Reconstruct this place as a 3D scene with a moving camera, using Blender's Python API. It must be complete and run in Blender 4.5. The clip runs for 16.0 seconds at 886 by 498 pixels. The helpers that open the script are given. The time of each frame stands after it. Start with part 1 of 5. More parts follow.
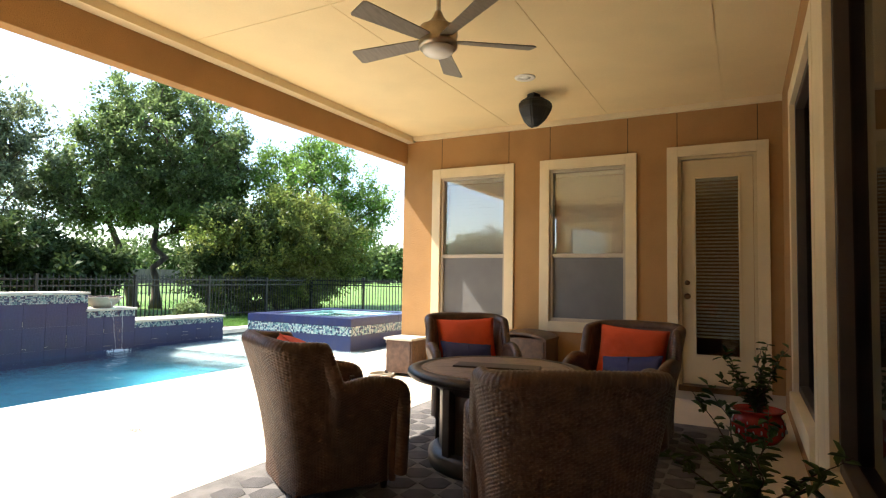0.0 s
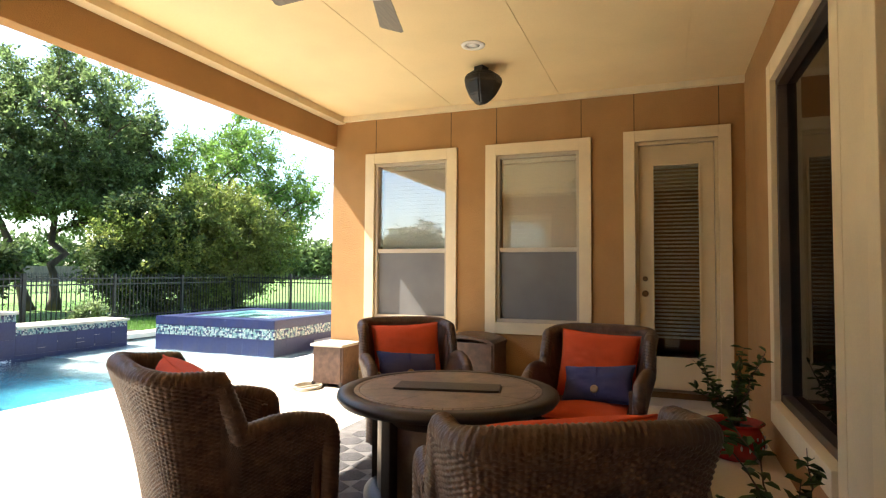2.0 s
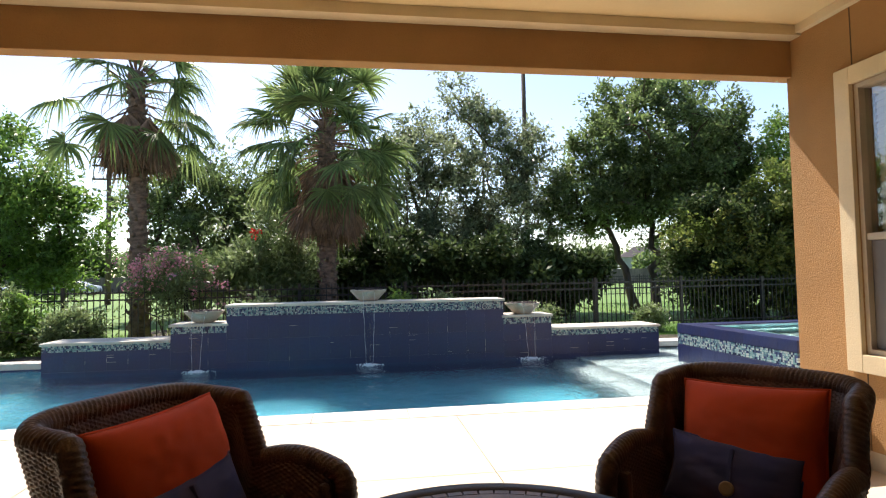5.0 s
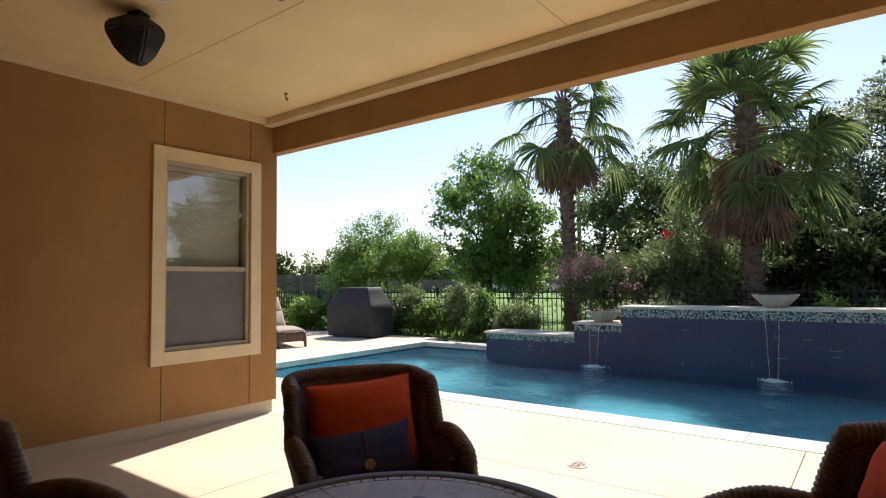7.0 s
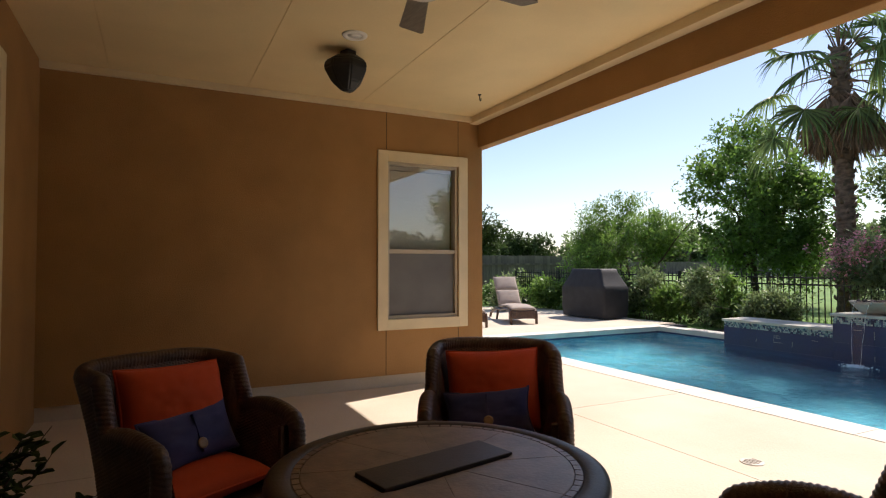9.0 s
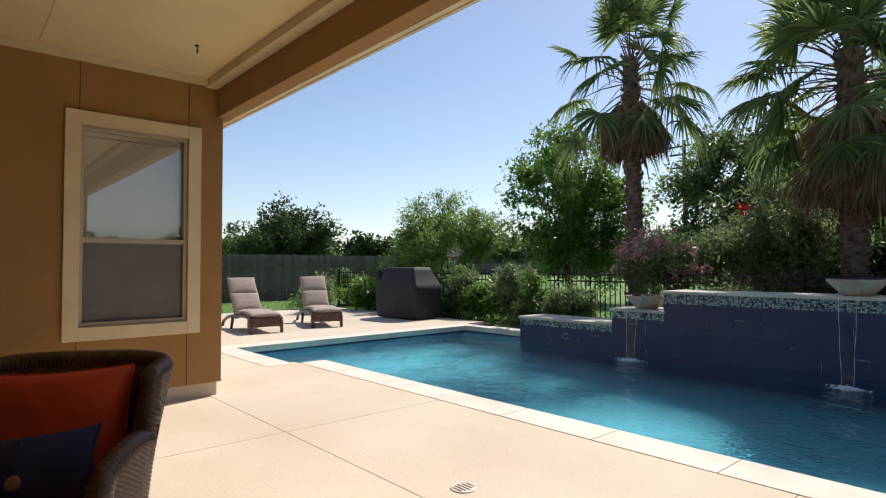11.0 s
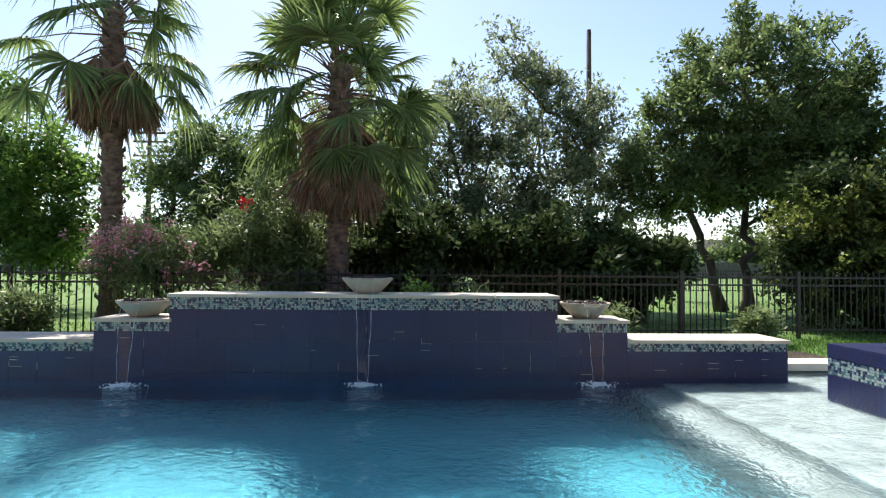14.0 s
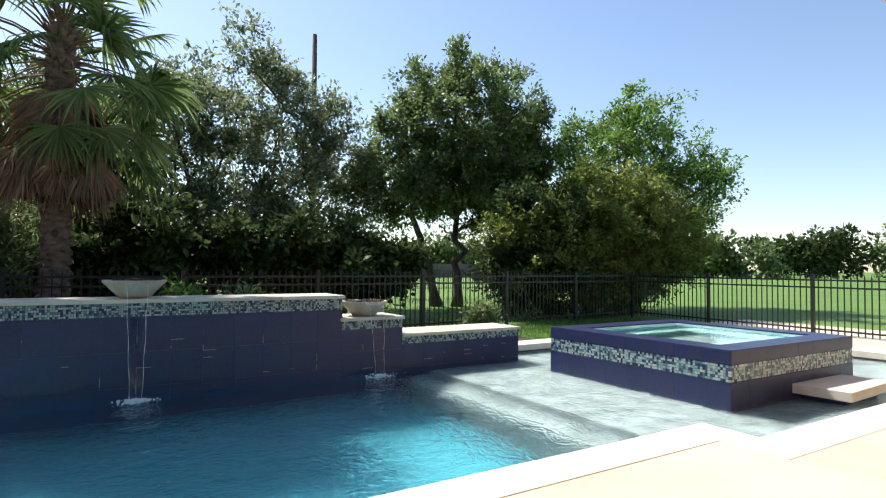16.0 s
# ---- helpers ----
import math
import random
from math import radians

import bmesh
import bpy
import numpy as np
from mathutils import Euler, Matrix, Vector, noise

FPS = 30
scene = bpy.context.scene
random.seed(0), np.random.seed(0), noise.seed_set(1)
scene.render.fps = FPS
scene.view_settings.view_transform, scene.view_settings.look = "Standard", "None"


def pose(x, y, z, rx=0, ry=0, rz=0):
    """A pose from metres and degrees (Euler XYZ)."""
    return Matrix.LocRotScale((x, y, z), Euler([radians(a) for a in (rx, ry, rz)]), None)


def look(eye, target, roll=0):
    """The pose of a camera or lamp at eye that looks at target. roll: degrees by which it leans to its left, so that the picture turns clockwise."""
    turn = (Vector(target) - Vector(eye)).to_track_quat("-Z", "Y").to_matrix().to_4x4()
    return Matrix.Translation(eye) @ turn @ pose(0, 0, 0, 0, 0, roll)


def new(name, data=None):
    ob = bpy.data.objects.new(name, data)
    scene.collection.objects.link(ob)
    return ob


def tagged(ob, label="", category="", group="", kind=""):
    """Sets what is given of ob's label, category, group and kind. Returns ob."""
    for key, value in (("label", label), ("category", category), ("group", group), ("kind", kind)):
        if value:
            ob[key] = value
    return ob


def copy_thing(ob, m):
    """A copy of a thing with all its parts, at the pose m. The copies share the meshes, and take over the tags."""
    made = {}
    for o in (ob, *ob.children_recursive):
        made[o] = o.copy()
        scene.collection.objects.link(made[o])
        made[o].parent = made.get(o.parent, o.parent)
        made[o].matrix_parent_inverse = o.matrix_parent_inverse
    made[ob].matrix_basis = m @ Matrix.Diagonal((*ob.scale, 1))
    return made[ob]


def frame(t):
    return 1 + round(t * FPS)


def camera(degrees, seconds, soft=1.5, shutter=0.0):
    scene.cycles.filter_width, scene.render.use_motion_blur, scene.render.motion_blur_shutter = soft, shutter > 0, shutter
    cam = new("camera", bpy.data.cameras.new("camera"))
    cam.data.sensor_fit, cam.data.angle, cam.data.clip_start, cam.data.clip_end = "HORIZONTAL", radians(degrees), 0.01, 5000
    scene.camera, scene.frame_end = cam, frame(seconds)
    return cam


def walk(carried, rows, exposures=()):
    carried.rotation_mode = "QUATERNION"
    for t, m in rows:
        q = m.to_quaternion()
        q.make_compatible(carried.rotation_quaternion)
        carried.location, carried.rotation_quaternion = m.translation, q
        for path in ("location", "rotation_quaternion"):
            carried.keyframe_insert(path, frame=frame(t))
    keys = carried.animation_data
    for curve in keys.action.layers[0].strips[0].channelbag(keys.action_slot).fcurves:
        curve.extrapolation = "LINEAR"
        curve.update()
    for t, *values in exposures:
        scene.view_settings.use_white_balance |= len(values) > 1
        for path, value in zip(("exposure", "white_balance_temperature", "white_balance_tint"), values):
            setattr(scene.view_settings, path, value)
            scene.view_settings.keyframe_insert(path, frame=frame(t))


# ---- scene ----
cam = camera(75.7, 16.0, 1.2)
PATH = [
    (0, (-3.763, -1.937, 1.198), (-1.997, -1.004, 1.3), 0.9),
    (0.5, (-3.792, -1.784, 1.227), (-1.909, -1.115, 1.324), 0.7),
    (1, (-3.71, -1.686, 1.215), (-1.808, -1.076, 1.312), 0.5),
    (1.5, (-3.467, -1.589, 1.222), (-1.563, -0.983, 1.312), 0.4),
    (2, (-3.134, -1.571, 1.23), (-1.269, -0.854, 1.315), 0.4),
    (2.5, (-2.756, -1.526, 1.247), (-1.01, -0.555, 1.324), -0.0),
    (3, (-2.362, -1.6, 1.251), (-0.775, -0.384, 1.332), -0.4),
    (3.2, (-2.16, -1.643, 1.272), (-0.644, -0.341, 1.352), -0.5),
    (5.3, (-0.339, -1.741, 1.276), (-0.266, 0.255, 1.378), -0.8),
    (5.5, (-0.19, -1.705, 1.268), (-0.254, 0.291, 1.376), -0.6),
    (6, (0.152, -1.74, 1.326), (-0.306, 0.204, 1.43), -0.6),
    (6.5, (0.517, -1.714, 1.342), (-0.363, 0.078, 1.452), -0.5),
    (7, (0.8, -1.666, 1.305), (-0.412, -0.079, 1.423), -0.8),
    (7.5, (1.15, -1.593, 1.289), (-0.323, -0.246, 1.415), -0.8),
    (8, (1.443, -1.669, 1.313), (-0.215, -0.556, 1.431), -0.6),
    (8.2, (1.545, -1.653, 1.315), (-0.174, -0.637, 1.432), -0.5),
    (10.3, (1.544, -0.505, 1.323), (-0.261, 0.355, 1.359), 0.1),
    (10.5, (1.51, -0.347, 1.269), (-0.23, 0.637, 1.324), -0.0),
    (11, (1.373, -0.01, 1.225), (-0.13, 1.307, 1.288), -0.2),
    (11.5, (1.308, 0.228, 1.239), (0.038, 1.773, 1.29), -0.1),
    (12, (1.18, 0.454, 1.235), (0.156, 2.171, 1.28), -0.1),
    (12.5, (1.01, 0.682, 1.239), (0.264, 2.537, 1.281), -0.1),
    (13, (0.78, 0.886, 1.224), (0.289, 2.825, 1.273), 0.1),
    (13.5, (0.471, 0.995, 1.203), (0.263, 2.984, 1.259), 0.2),
    (14, (0.155, 0.982, 1.228), (0.252, 2.978, 1.284), 0.5),
    (14.5, (-0.108, 1.03, 1.217), (0.255, 2.996, 1.278), 0.4),
    (15, (-0.382, 1.07, 1.208), (0.241, 2.969, 1.273), 0.5),
    (15.5, (-0.622, 1.032, 1.217), (0.221, 2.845, 1.283), 0.5),
    (16, (-0.853, 1.003, 1.226), (0.208, 2.698, 1.292), 0.5),
]
EXPOSURES = [(0, 1.8, 6500, 10), (1, 1.9, 6500, 10), (1.5, 2.15, 6500, 10), (2.5, 2.1, 6500, 10), (3.2, 1.78, 6500, 11), (5.3, 0.85, 6600, 17), (6.5, 0.64, 6600, 17), (8.2, 0.43, 6600, 18),
             (10.3, 0.2, 6600, 16), (11, 0.05, 6500, 14), (12, 0.05, 6500, 14), (13.5, 0.45, 6500, 15), (14.5, 0.9, 6500, 15), (15.2, 0.95, 6500, 14), (16, 0.6, 6500, 12)]
walk(cam, [(t, look(eye, target, roll)) for t, eye, target, roll in PATH], EXPOSURES)

# ---- world, sun and large lights ----
SUN = Vector((-0.26, 1.0, 1.28)).normalized()
world = bpy.data.worlds.new("sky")
scene.world = world
world.use_nodes = True
wn = world.node_tree
sky = wn.nodes.new("ShaderNodeTexSky")
sky.sky_type = "NISHITA"
sky.sun_disc = False
sky.sun_elevation = math.asin(SUN.z)
sky.sun_rotation = math.atan2(SUN.x, SUN.y)
sky.air_density, sky.dust_density, sky.ozone_density = 1.0, 0.5, 1.2
wn.links.new(sky.outputs[0], wn.nodes["Background"].inputs[0])
wn.nodes["Background"].inputs[1].default_value = 0.13
sun_data = bpy.data.lights.new("sun", "SUN")
sun_data.energy, sun_data.angle, sun_data.color = 5.0, radians(0.53), (1.0, 0.94, 0.84)
sun = new("sun", sun_data)
sun.matrix_world = look(SUN * 40, (0, 0, 0))


# ---- materials ----
def mat(name, base, rough=0.7, vary=0.12, scale=6.0, fine=60.0, bump=0.15, metal=0.0, tint=None, per_object=0.0, per_island=0.0, spec=0.5, stretch=(1, 1, 1), sub=0.0):
    """Paint, stone, wood and the like: base colour with stains at one scale and grain at another, and fine relief."""
    m = bpy.data.materials.new(name)
    m.use_nodes = True
    n, l = m.node_tree.nodes, m.node_tree.links
    p = n["Principled BSDF"]
    p.inputs["Roughness"].default_value, p.inputs["Metallic"].default_value = rough, metal
    p.inputs["Specular IOR Level"].default_value = spec
    geo = n.new("ShaderNodeTexCoord")
    mp = n.new("ShaderNodeMapping")
    mp.inputs["Scale"].default_value = stretch
    l.new(geo.outputs["Object"], mp.inputs[0])
    a, b = n.new("ShaderNodeTexNoise"), n.new("ShaderNodeTexNoise")
    for tex, s in ((a, scale), (b, fine)):
        tex.inputs["Scale"].default_value = s
        tex.inputs["Detail"].default_value = 5
        l.new(mp.outputs[0], tex.inputs["Vector"])
    mix = n.new("ShaderNodeMix")
    mix.data_type = "RGBA"
    other = tint or tuple(c * (1 - vary * 2.2) for c in base)
    mix.inputs[6].default_value, mix.inputs[7].default_value = (*base, 1), (*other, 1)
    ramp = n.new("ShaderNodeMapRange")
    ramp.inputs[1].default_value, ramp.inputs[2].default_value = 0.38, 0.68
    l.new(a.outputs[0], ramp.inputs[0])
    l.new(ramp.outputs[0], mix.inputs[0])
    grain = n.new("ShaderNodeMapRange")
    grain.inputs[3].default_value, grain.inputs[4].default_value = 1 - vary, 1 + vary
    l.new(b.outputs[0], grain.inputs[0])
    hsv = n.new("ShaderNodeHueSaturation")
    l.new(mix.outputs[2], hsv.inputs["Color"])
    value = grain.outputs[0]
    for amount, node, out in ((per_object, "ShaderNodeObjectInfo", "Random"), (per_island, "ShaderNodeNewGeometry", "Random Per Island")):
        if amount:
            o, r, k = n.new(node), n.new("ShaderNodeMapRange"), n.new("ShaderNodeMath")
            r.inputs[3].default_value, r.inputs[4].default_value = 1 - amount, 1 + amount
            k.operation = "MULTIPLY"
            l.new(o.outputs[out], r.inputs[0])
            l.new(r.outputs[0], k.inputs[0])
            l.new(value, k.inputs[1])
            value = k.outputs[0]
    l.new(value, hsv.inputs["Value"])
    l.new(hsv.outputs[0], p.inputs["Base Color"])
    if bump:
        bp = n.new("ShaderNodeBump")
        bp.inputs["Strength"].default_value, bp.inputs["Distance"].default_value = bump, 0.01
        l.new(b.outputs[0], bp.inputs["Height"])
        l.new(bp.outputs[0], p.inputs["Normal"])
    if sub:
        tr, ms = n.new("ShaderNodeBsdfTranslucent"), n.new("ShaderNodeMixShader")
        ms.inputs[0].default_value = sub
        l.new(hsv.outputs[0], tr.inputs[0])
        l.new(p.outputs[0], ms.inputs[1])
        l.new(tr.outputs[0], ms.inputs[2])
        l.new(ms.outputs[0], n["Material Output"].inputs[0])
    return m


def glass_mat(name, tint=(1, 1, 1), rough=0.0, ior=1.45, wave=0.0, wave_scale=3.0):
    m = bpy.data.materials.new(name)
    m.use_nodes = True
    n, l = m.node_tree.nodes, m.node_tree.links
    p = n["Principled BSDF"]
    p.inputs["Base Color"].default_value = (*tint, 1)
    p.inputs["Transmission Weight"].default_value, p.inputs["Roughness"].default_value, p.inputs["IOR"].default_value = 1.0, rough, ior
    if wave:
        geo, bp = n.new("ShaderNodeTexCoord"), n.new("ShaderNodeBump")
        a, b, add = n.new("ShaderNodeTexNoise"), n.new("ShaderNodeTexNoise"), n.new("ShaderNodeMath")
        for tex, s in ((a, wave_scale), (b, wave_scale * 3.1)):
            tex.inputs["Scale"].default_value, tex.inputs["Detail"].default_value, tex.inputs["Distortion"].default_value = s, 2, 0.8
            l.new(geo.outputs["Object"], tex.inputs["Vector"])
        add.operation = "MULTIPLY_ADD"
        add.inputs[1].default_value = 0.35
        l.new(b.outputs[0], add.inputs[0])
        l.new(a.outputs[0], add.inputs[2])
        bp.inputs["Strength"].default_value, bp.inputs["Distance"].default_value = wave, 0.06
        l.new(add.outputs[0], bp.inputs["Height"])
        l.new(bp.outputs[0], p.inputs["Normal"])
    return m


STUCCO = mat("stucco_ochre", (0.385, 0.208, 0.075), 0.85, 0.07, 2.2, 110, 0.5)
TRIM = mat("trim_cream", (0.74, 0.61, 0.39), 0.6, 0.05, 3, 90, 0.15)
CEILING = mat("ceiling_cream", (0.76, 0.59, 0.32), 0.75, 0.04, 1.5, 60, 0.1)
SEAM = mat("seam_shadow_gap", (0.10, 0.06, 0.03), 0.9, 0.1, 5, 60, 0)
CONCRETE = mat("deck_concrete", (0.63, 0.545, 0.425), 0.85, 0.06, 0.9, 45, 0.25, tint=(0.56, 0.47, 0.35), per_object=0.03)
COPING = mat("coping_stone", (0.74, 0.68, 0.58), 0.8, 0.08, 2.5, 60, 0.3, per_object=0.04)
BLUE_TILE = mat("blue_slate_tile", (0.021, 0.029, 0.094), 0.34, 0.25, 3, 30, 0.4, spec=0.4, tint=(0.031, 0.033, 0.082), per_object=0.07)
GROUT = mat("grey_grout", (0.030, 0.027, 0.070), 0.9, 0.1, 8, 80, 0.2)
CAP = mat("limestone_cap", (0.60, 0.55, 0.45), 0.75, 0.1, 3, 50, 0.35, per_object=0.05)
PLASTER = mat("pool_plaster", (0.065, 0.35, 0.42), 0.7, 0.16, 2.2, 30, 0.15, tint=(0.04, 0.27, 0.36))
SHELF = mat("shelf_pebble_plaster", (0.44, 0.43, 0.41), 0.8, 0.38, 5, 34, 0.5, tint=(0.26, 0.255, 0.24))
WATER = glass_mat("pool_water", (0.58, 0.91, 1.0), 0.0, 1.333, 0.75, 11.0)
GRASS = mat("lawn_grass", (0.09, 0.19, 0.026), 0.9, 0.2, 0.35, 40, 0.5, tint=(0.13, 0.22, 0.035))
SOIL = mat("bed_mulch", (0.07, 0.045, 0.03), 0.95, 0.3, 3, 60, 0.6)
BROWN_FRAME = mat("bronze_window_frame", (0.06, 0.04, 0.03), 0.45, 0.1, 5, 60, 0.05)
ALMOND = mat("almond_window_frame", (0.48, 0.41, 0.31), 0.5, 0.05, 5, 60, 0.05)


# ---- builders ----
def box(bm, x0, x1, y0, y1, z0, z1, bevel=0.0):
    made = bmesh.ops.create_cube(bm, size=1, matrix=Matrix.LocRotScale(((x0 + x1) / 2, (y0 + y1) / 2, (z0 + z1) / 2), None, (abs(x1 - x0), abs(y1 - y0), abs(z1 - z0))))
    if bevel:
        edges = list({e for v in made["verts"] for e in v.link_edges})
        bmesh.ops.bevel(bm, geom=edges, offset=bevel, segments=2, affect="EDGES", profile=0.6)
    return bm


def boxes(*rows, bevel=0.0):
    bm = bmesh.new()
    for r in rows:
        box(bm, *r, bevel=bevel)
    return bm


def tube(bm, points, radii, sides=8, caps=True):
    """A round bar through points, with a radius at each."""
    rings = []
    pts = [Vector(p) for p in points]
    for i, p in enumerate(pts):
        d = (pts[min(i + 1, len(pts) - 1)] - pts[max(i - 1, 0)]).normalized()
        u = d.orthogonal().normalized() if i == 0 else (u - d * u.dot(d)).normalized()
        v = d.cross(u)
        r = radii[i] if isinstance(radii, (list, tuple)) else radii
        rings.append([bm.verts.new(p + (u * math.cos(2 * math.pi * k / sides) + v * math.sin(2 * math.pi * k / sides)) * r) for k in range(sides)])
    for a, b in zip(rings, rings[1:]):
        for k in range(sides):
            bm.faces.new((a[k], a[(k + 1) % sides], b[(k + 1) % sides], b[k])).smooth = True
    if caps:
        bm.faces.new(rings[0][::-1])
        bm.faces.new(rings[-1])
    return bm


def lathe(bm, profile, sides=32, sx=1.0, sy=1.0, centre=(0, 0)):
    """A turned shape from (radius, height) pairs."""
    rings = [[bm.verts.new((centre[0] + r * sx * math.cos(2 * math.pi * k / sides), centre[1] + r * sy * math.sin(2 * math.pi * k / sides), z)) for k in range(sides)] for r, z in profile]
    for a, b in zip(rings, rings[1:]):
        for k in range(sides):
            bm.faces.new((a[k], a[(k + 1) % sides], b[(k + 1) % sides], b[k])).smooth = True
    bm.faces.new(rings[0][::-1])
    bm.faces.new(rings[-1])
    return bm


def mesh_of(name, bm, material):
    me = bpy.data.meshes.new(name)
    bm.normal_update()
    bm.to_mesh(me)
    bm.free()
    me.materials.append(material)
    return me


def part(name, bm, material, parent, label=""):
    """Links a bmesh as one mesh object under a thing or a part."""
    ob = new(name, mesh_of(name, bm, material))
    ob.parent = parent
    return tagged(ob, label)


def thing(name, m, label, category, group="", kind=""):
    ob = new(name)
    ob.matrix_world = m
    ob.empty_display_size = 0.2
    return tagged(ob, label, category, group, kind)


def structure(name, bm, material, label, category):
    return tagged(new(name, mesh_of(name, bm, material)), label, category, "", "structure")


# ---- the ground and the pool shell ----
PX0, PX1, PY0, PY1 = -7.3, 9.3, 3.3, 8.2
NEAR, BULGE, SHELF_X, WATER_Z = 3.78, 3.34, 3.08, -0.11
bm = bmesh.new()
xs, ys = (-900, PX0 - 0.02, PX1 + 0.02, 900), (-900, PY0 - 0.02, PY1 + 0.02, 900)
for i in range(3):
    for j in range(3):
        if (i, j) != (1, 1):
            bm.faces.new([bm.verts.new((x, y, -0.06)) for x, y in ((xs[i], ys[j]), (xs[i + 1], ys[j]), (xs[i + 1], ys[j + 1]), (xs[i], ys[j + 1]))])
bmesh.ops.remove_doubles(bm, verts=bm.verts, dist=0.001)
structure("ground", bm, GRASS, "mown green lawn reaching to the distance", "lawn")
structure("pool_floor", boxes((PX0 - .2, SHELF_X - .6, PY0 - .2, PY1 + .2, -1.4, -1.12)), PLASTER, "pale aqua plastered pool floor under water", "pool")
structure("pool_shell", boxes((PX0 - .25, PX0, PY0 - .2, PY1 + .2, -1.5, -0.2), (PX0, PX1, PY1, PY1 + .3, -1.5, -0.2), (PX0, -5.37, PY0, BULGE, -1.5, -0.2), (-5.37, 3.34, PY0, NEAR, -1.5, -0.2)), PLASTER, "aqua plastered pool walls below the waterline", "pool")
structure("tanning_shelf", boxes((SHELF_X, PX1, PY0 - .1, PY1, -1.5, WATER_Z - 0.12)), SHELF, "pale pebble-finished shallow tanning shelf in the pool", "pool")
structure("pool_step", boxes((SHELF_X - .40, SHELF_X, NEAR, 7.53, -1.5, WATER_Z - 0.38)), SHELF, "pale pool steps under clear water", "pool")
rng = np.random.default_rng(41)
nx, ny = 380, 112
gx, gy = np.meshgrid(np.linspace(PX0, PX1, nx), np.linspace(PY0, PY1, ny), indexing="ij")
gz = np.full_like(gx, WATER_Z)
for k in range(46):
    # short crests that run across the pool, longer ones lower in slope
    lam = 0.24 * 4.0 ** rng.random()
    way = rng.normal(1.45, 0.75)
    gz += 0.0011 * lam * np.sin(2 * np.pi / lam * (gx * np.cos(way) + gy * np.sin(way)) + rng.uniform(0, 6.28) + 0.9 * np.sin(gx * rng.uniform(.6, 2) + gy * rng.uniform(.6, 2)))
bm = bmesh.new()
rows = [[bm.verts.new((gx[i, j], gy[i, j], gz[i, j])) for j in range(ny)] for i in range(nx)]
for i in range(nx - 1):
    for j in range(ny - 1):
        bm.faces.new((rows[i][j], rows[i + 1][j], rows[i + 1][j + 1], rows[i][j + 1])).smooth = True
water = structure("water", bm, WATER, "clear rippled blue swimming pool water", "water")
water.visible_shadow = False

# ---- the house ----
XR, XL, YB, CZ = 2.605, -4.225, -2.28, 3.035
SOFFIT = 2.69


def wall_x(name, x, t, y0, y1, z0, z1, openings, label):
    """A wall across x with rectangular openings (y0, y1, z0, z1), in order of y."""
    bm = bmesh.new()
    y = y0
    for a, b, c, d in openings:
        box(bm, x, x + t, y, a, z0, z1)
        if c > z0:
            box(bm, x, x + t, a, b, z0, c)
        box(bm, x, x + t, a, b, d, z1)
        y = b
    box(bm, x, x + t, y, y1, z0, z1)
    return structure(name, bm, STUCCO, label, "wall")


def wall_y(name, y, t, x0, x1, z0, z1, openings, label):
    bm = bmesh.new()
    x = x0
    for a, b, c, d in openings:
        box(bm, x, a, y, y + t, z0, z1)
        if c > z0:
            box(bm, a, b, y, y + t, z0, c)
        box(bm, a, b, y, y + t, d, z1)
        x = b
    box(bm, x, x1, y, y + t, z0, z1)
    return structure(name, bm, STUCCO, label, "wall")


WIN_R1, WIN_R2 = (0.59, 1.465, 0.73, 2.465), (-0.81, 0.04, 0.73, 2.465)
DOOR_R = (-2.06, -1.335, 0.13, 2.50)
WIN_L = (0.84, 1.705, 0.73, 2.44)
BACK = [(-2.75, -0.86, 0.42, 2.52), (-0.30, 1.12, 0.42, 2.52)]
wall_x("wall_east", XR, 0.25, YB, 2.02, 0.13, CZ + 0.3, [DOOR_R, WIN_R2, WIN_R1], "ochre stucco wall with two windows and a glazed door")
wall_x("wall_west", XL - 0.25, 0.25, YB, 2.03, 0.13, CZ + 0.3, [WIN_L], "ochre stucco wall with one sash window")
wall_y("wall_back", YB - 0.25, 0.25, XL - .25, XR + .25, 0.0, CZ + 0.3, BACK, "ochre stucco house wall with tall windows")
structure("foundation_east", boxes((XR + .03, XR + .25, YB, 1.99, -0.1, 0.13)), CONCRETE, "bare concrete foundation edge below the stucco", "foundation")
structure("foundation_west", boxes((XL - .25, XL - .03, YB, 2.0, -0.1, 0.13)), CONCRETE, "bare concrete foundation edge below the stucco", "foundation")
# wings of the house beside the patio, and the rooms behind the glass
structure("wing_east", boxes((XR + 3.2, XR + 6.5, YB - 5, 2.02, 0.0, CZ + .3), (XR + .25, XR + 3.2, 1.77, 2.02, 0.0, CZ + .3), (XR + .25, XR + 3.2, YB - 5, YB, 0.0, CZ + .3)), STUCCO, "ochre stucco wing of the house", "house")
structure("wing_west", boxes((XL - 4.5, XL - 3.2, YB - 5, 2.03, 0.0, CZ + .3), (XL - 3.2, XL - .25, 1.78, 2.03, 0.0, CZ + .3), (XL - 3.2, XL - .25, YB - 5, YB, 0.0, CZ + .3)), STUCCO, "ochre stucco wing of the house", "house")
ROOM = mat("room_plaster", (0.45, 0.38, 0.30), 0.8, 0.05, 2, 50, 0.05)
structure("room_back", boxes((XL - .25, XR + .25, YB - 5, YB - 4.8, 0.0, CZ), (XL - .25, XL, YB - 4.8, YB - .25, 0, CZ), (XR, XR + .25, YB - 4.8, YB - .25, 0, CZ), (XL - .25, XR + .25, YB - 4.8, YB - .25, -0.05, 0.0)), ROOM, "dim room walls behind the house windows", "wall")
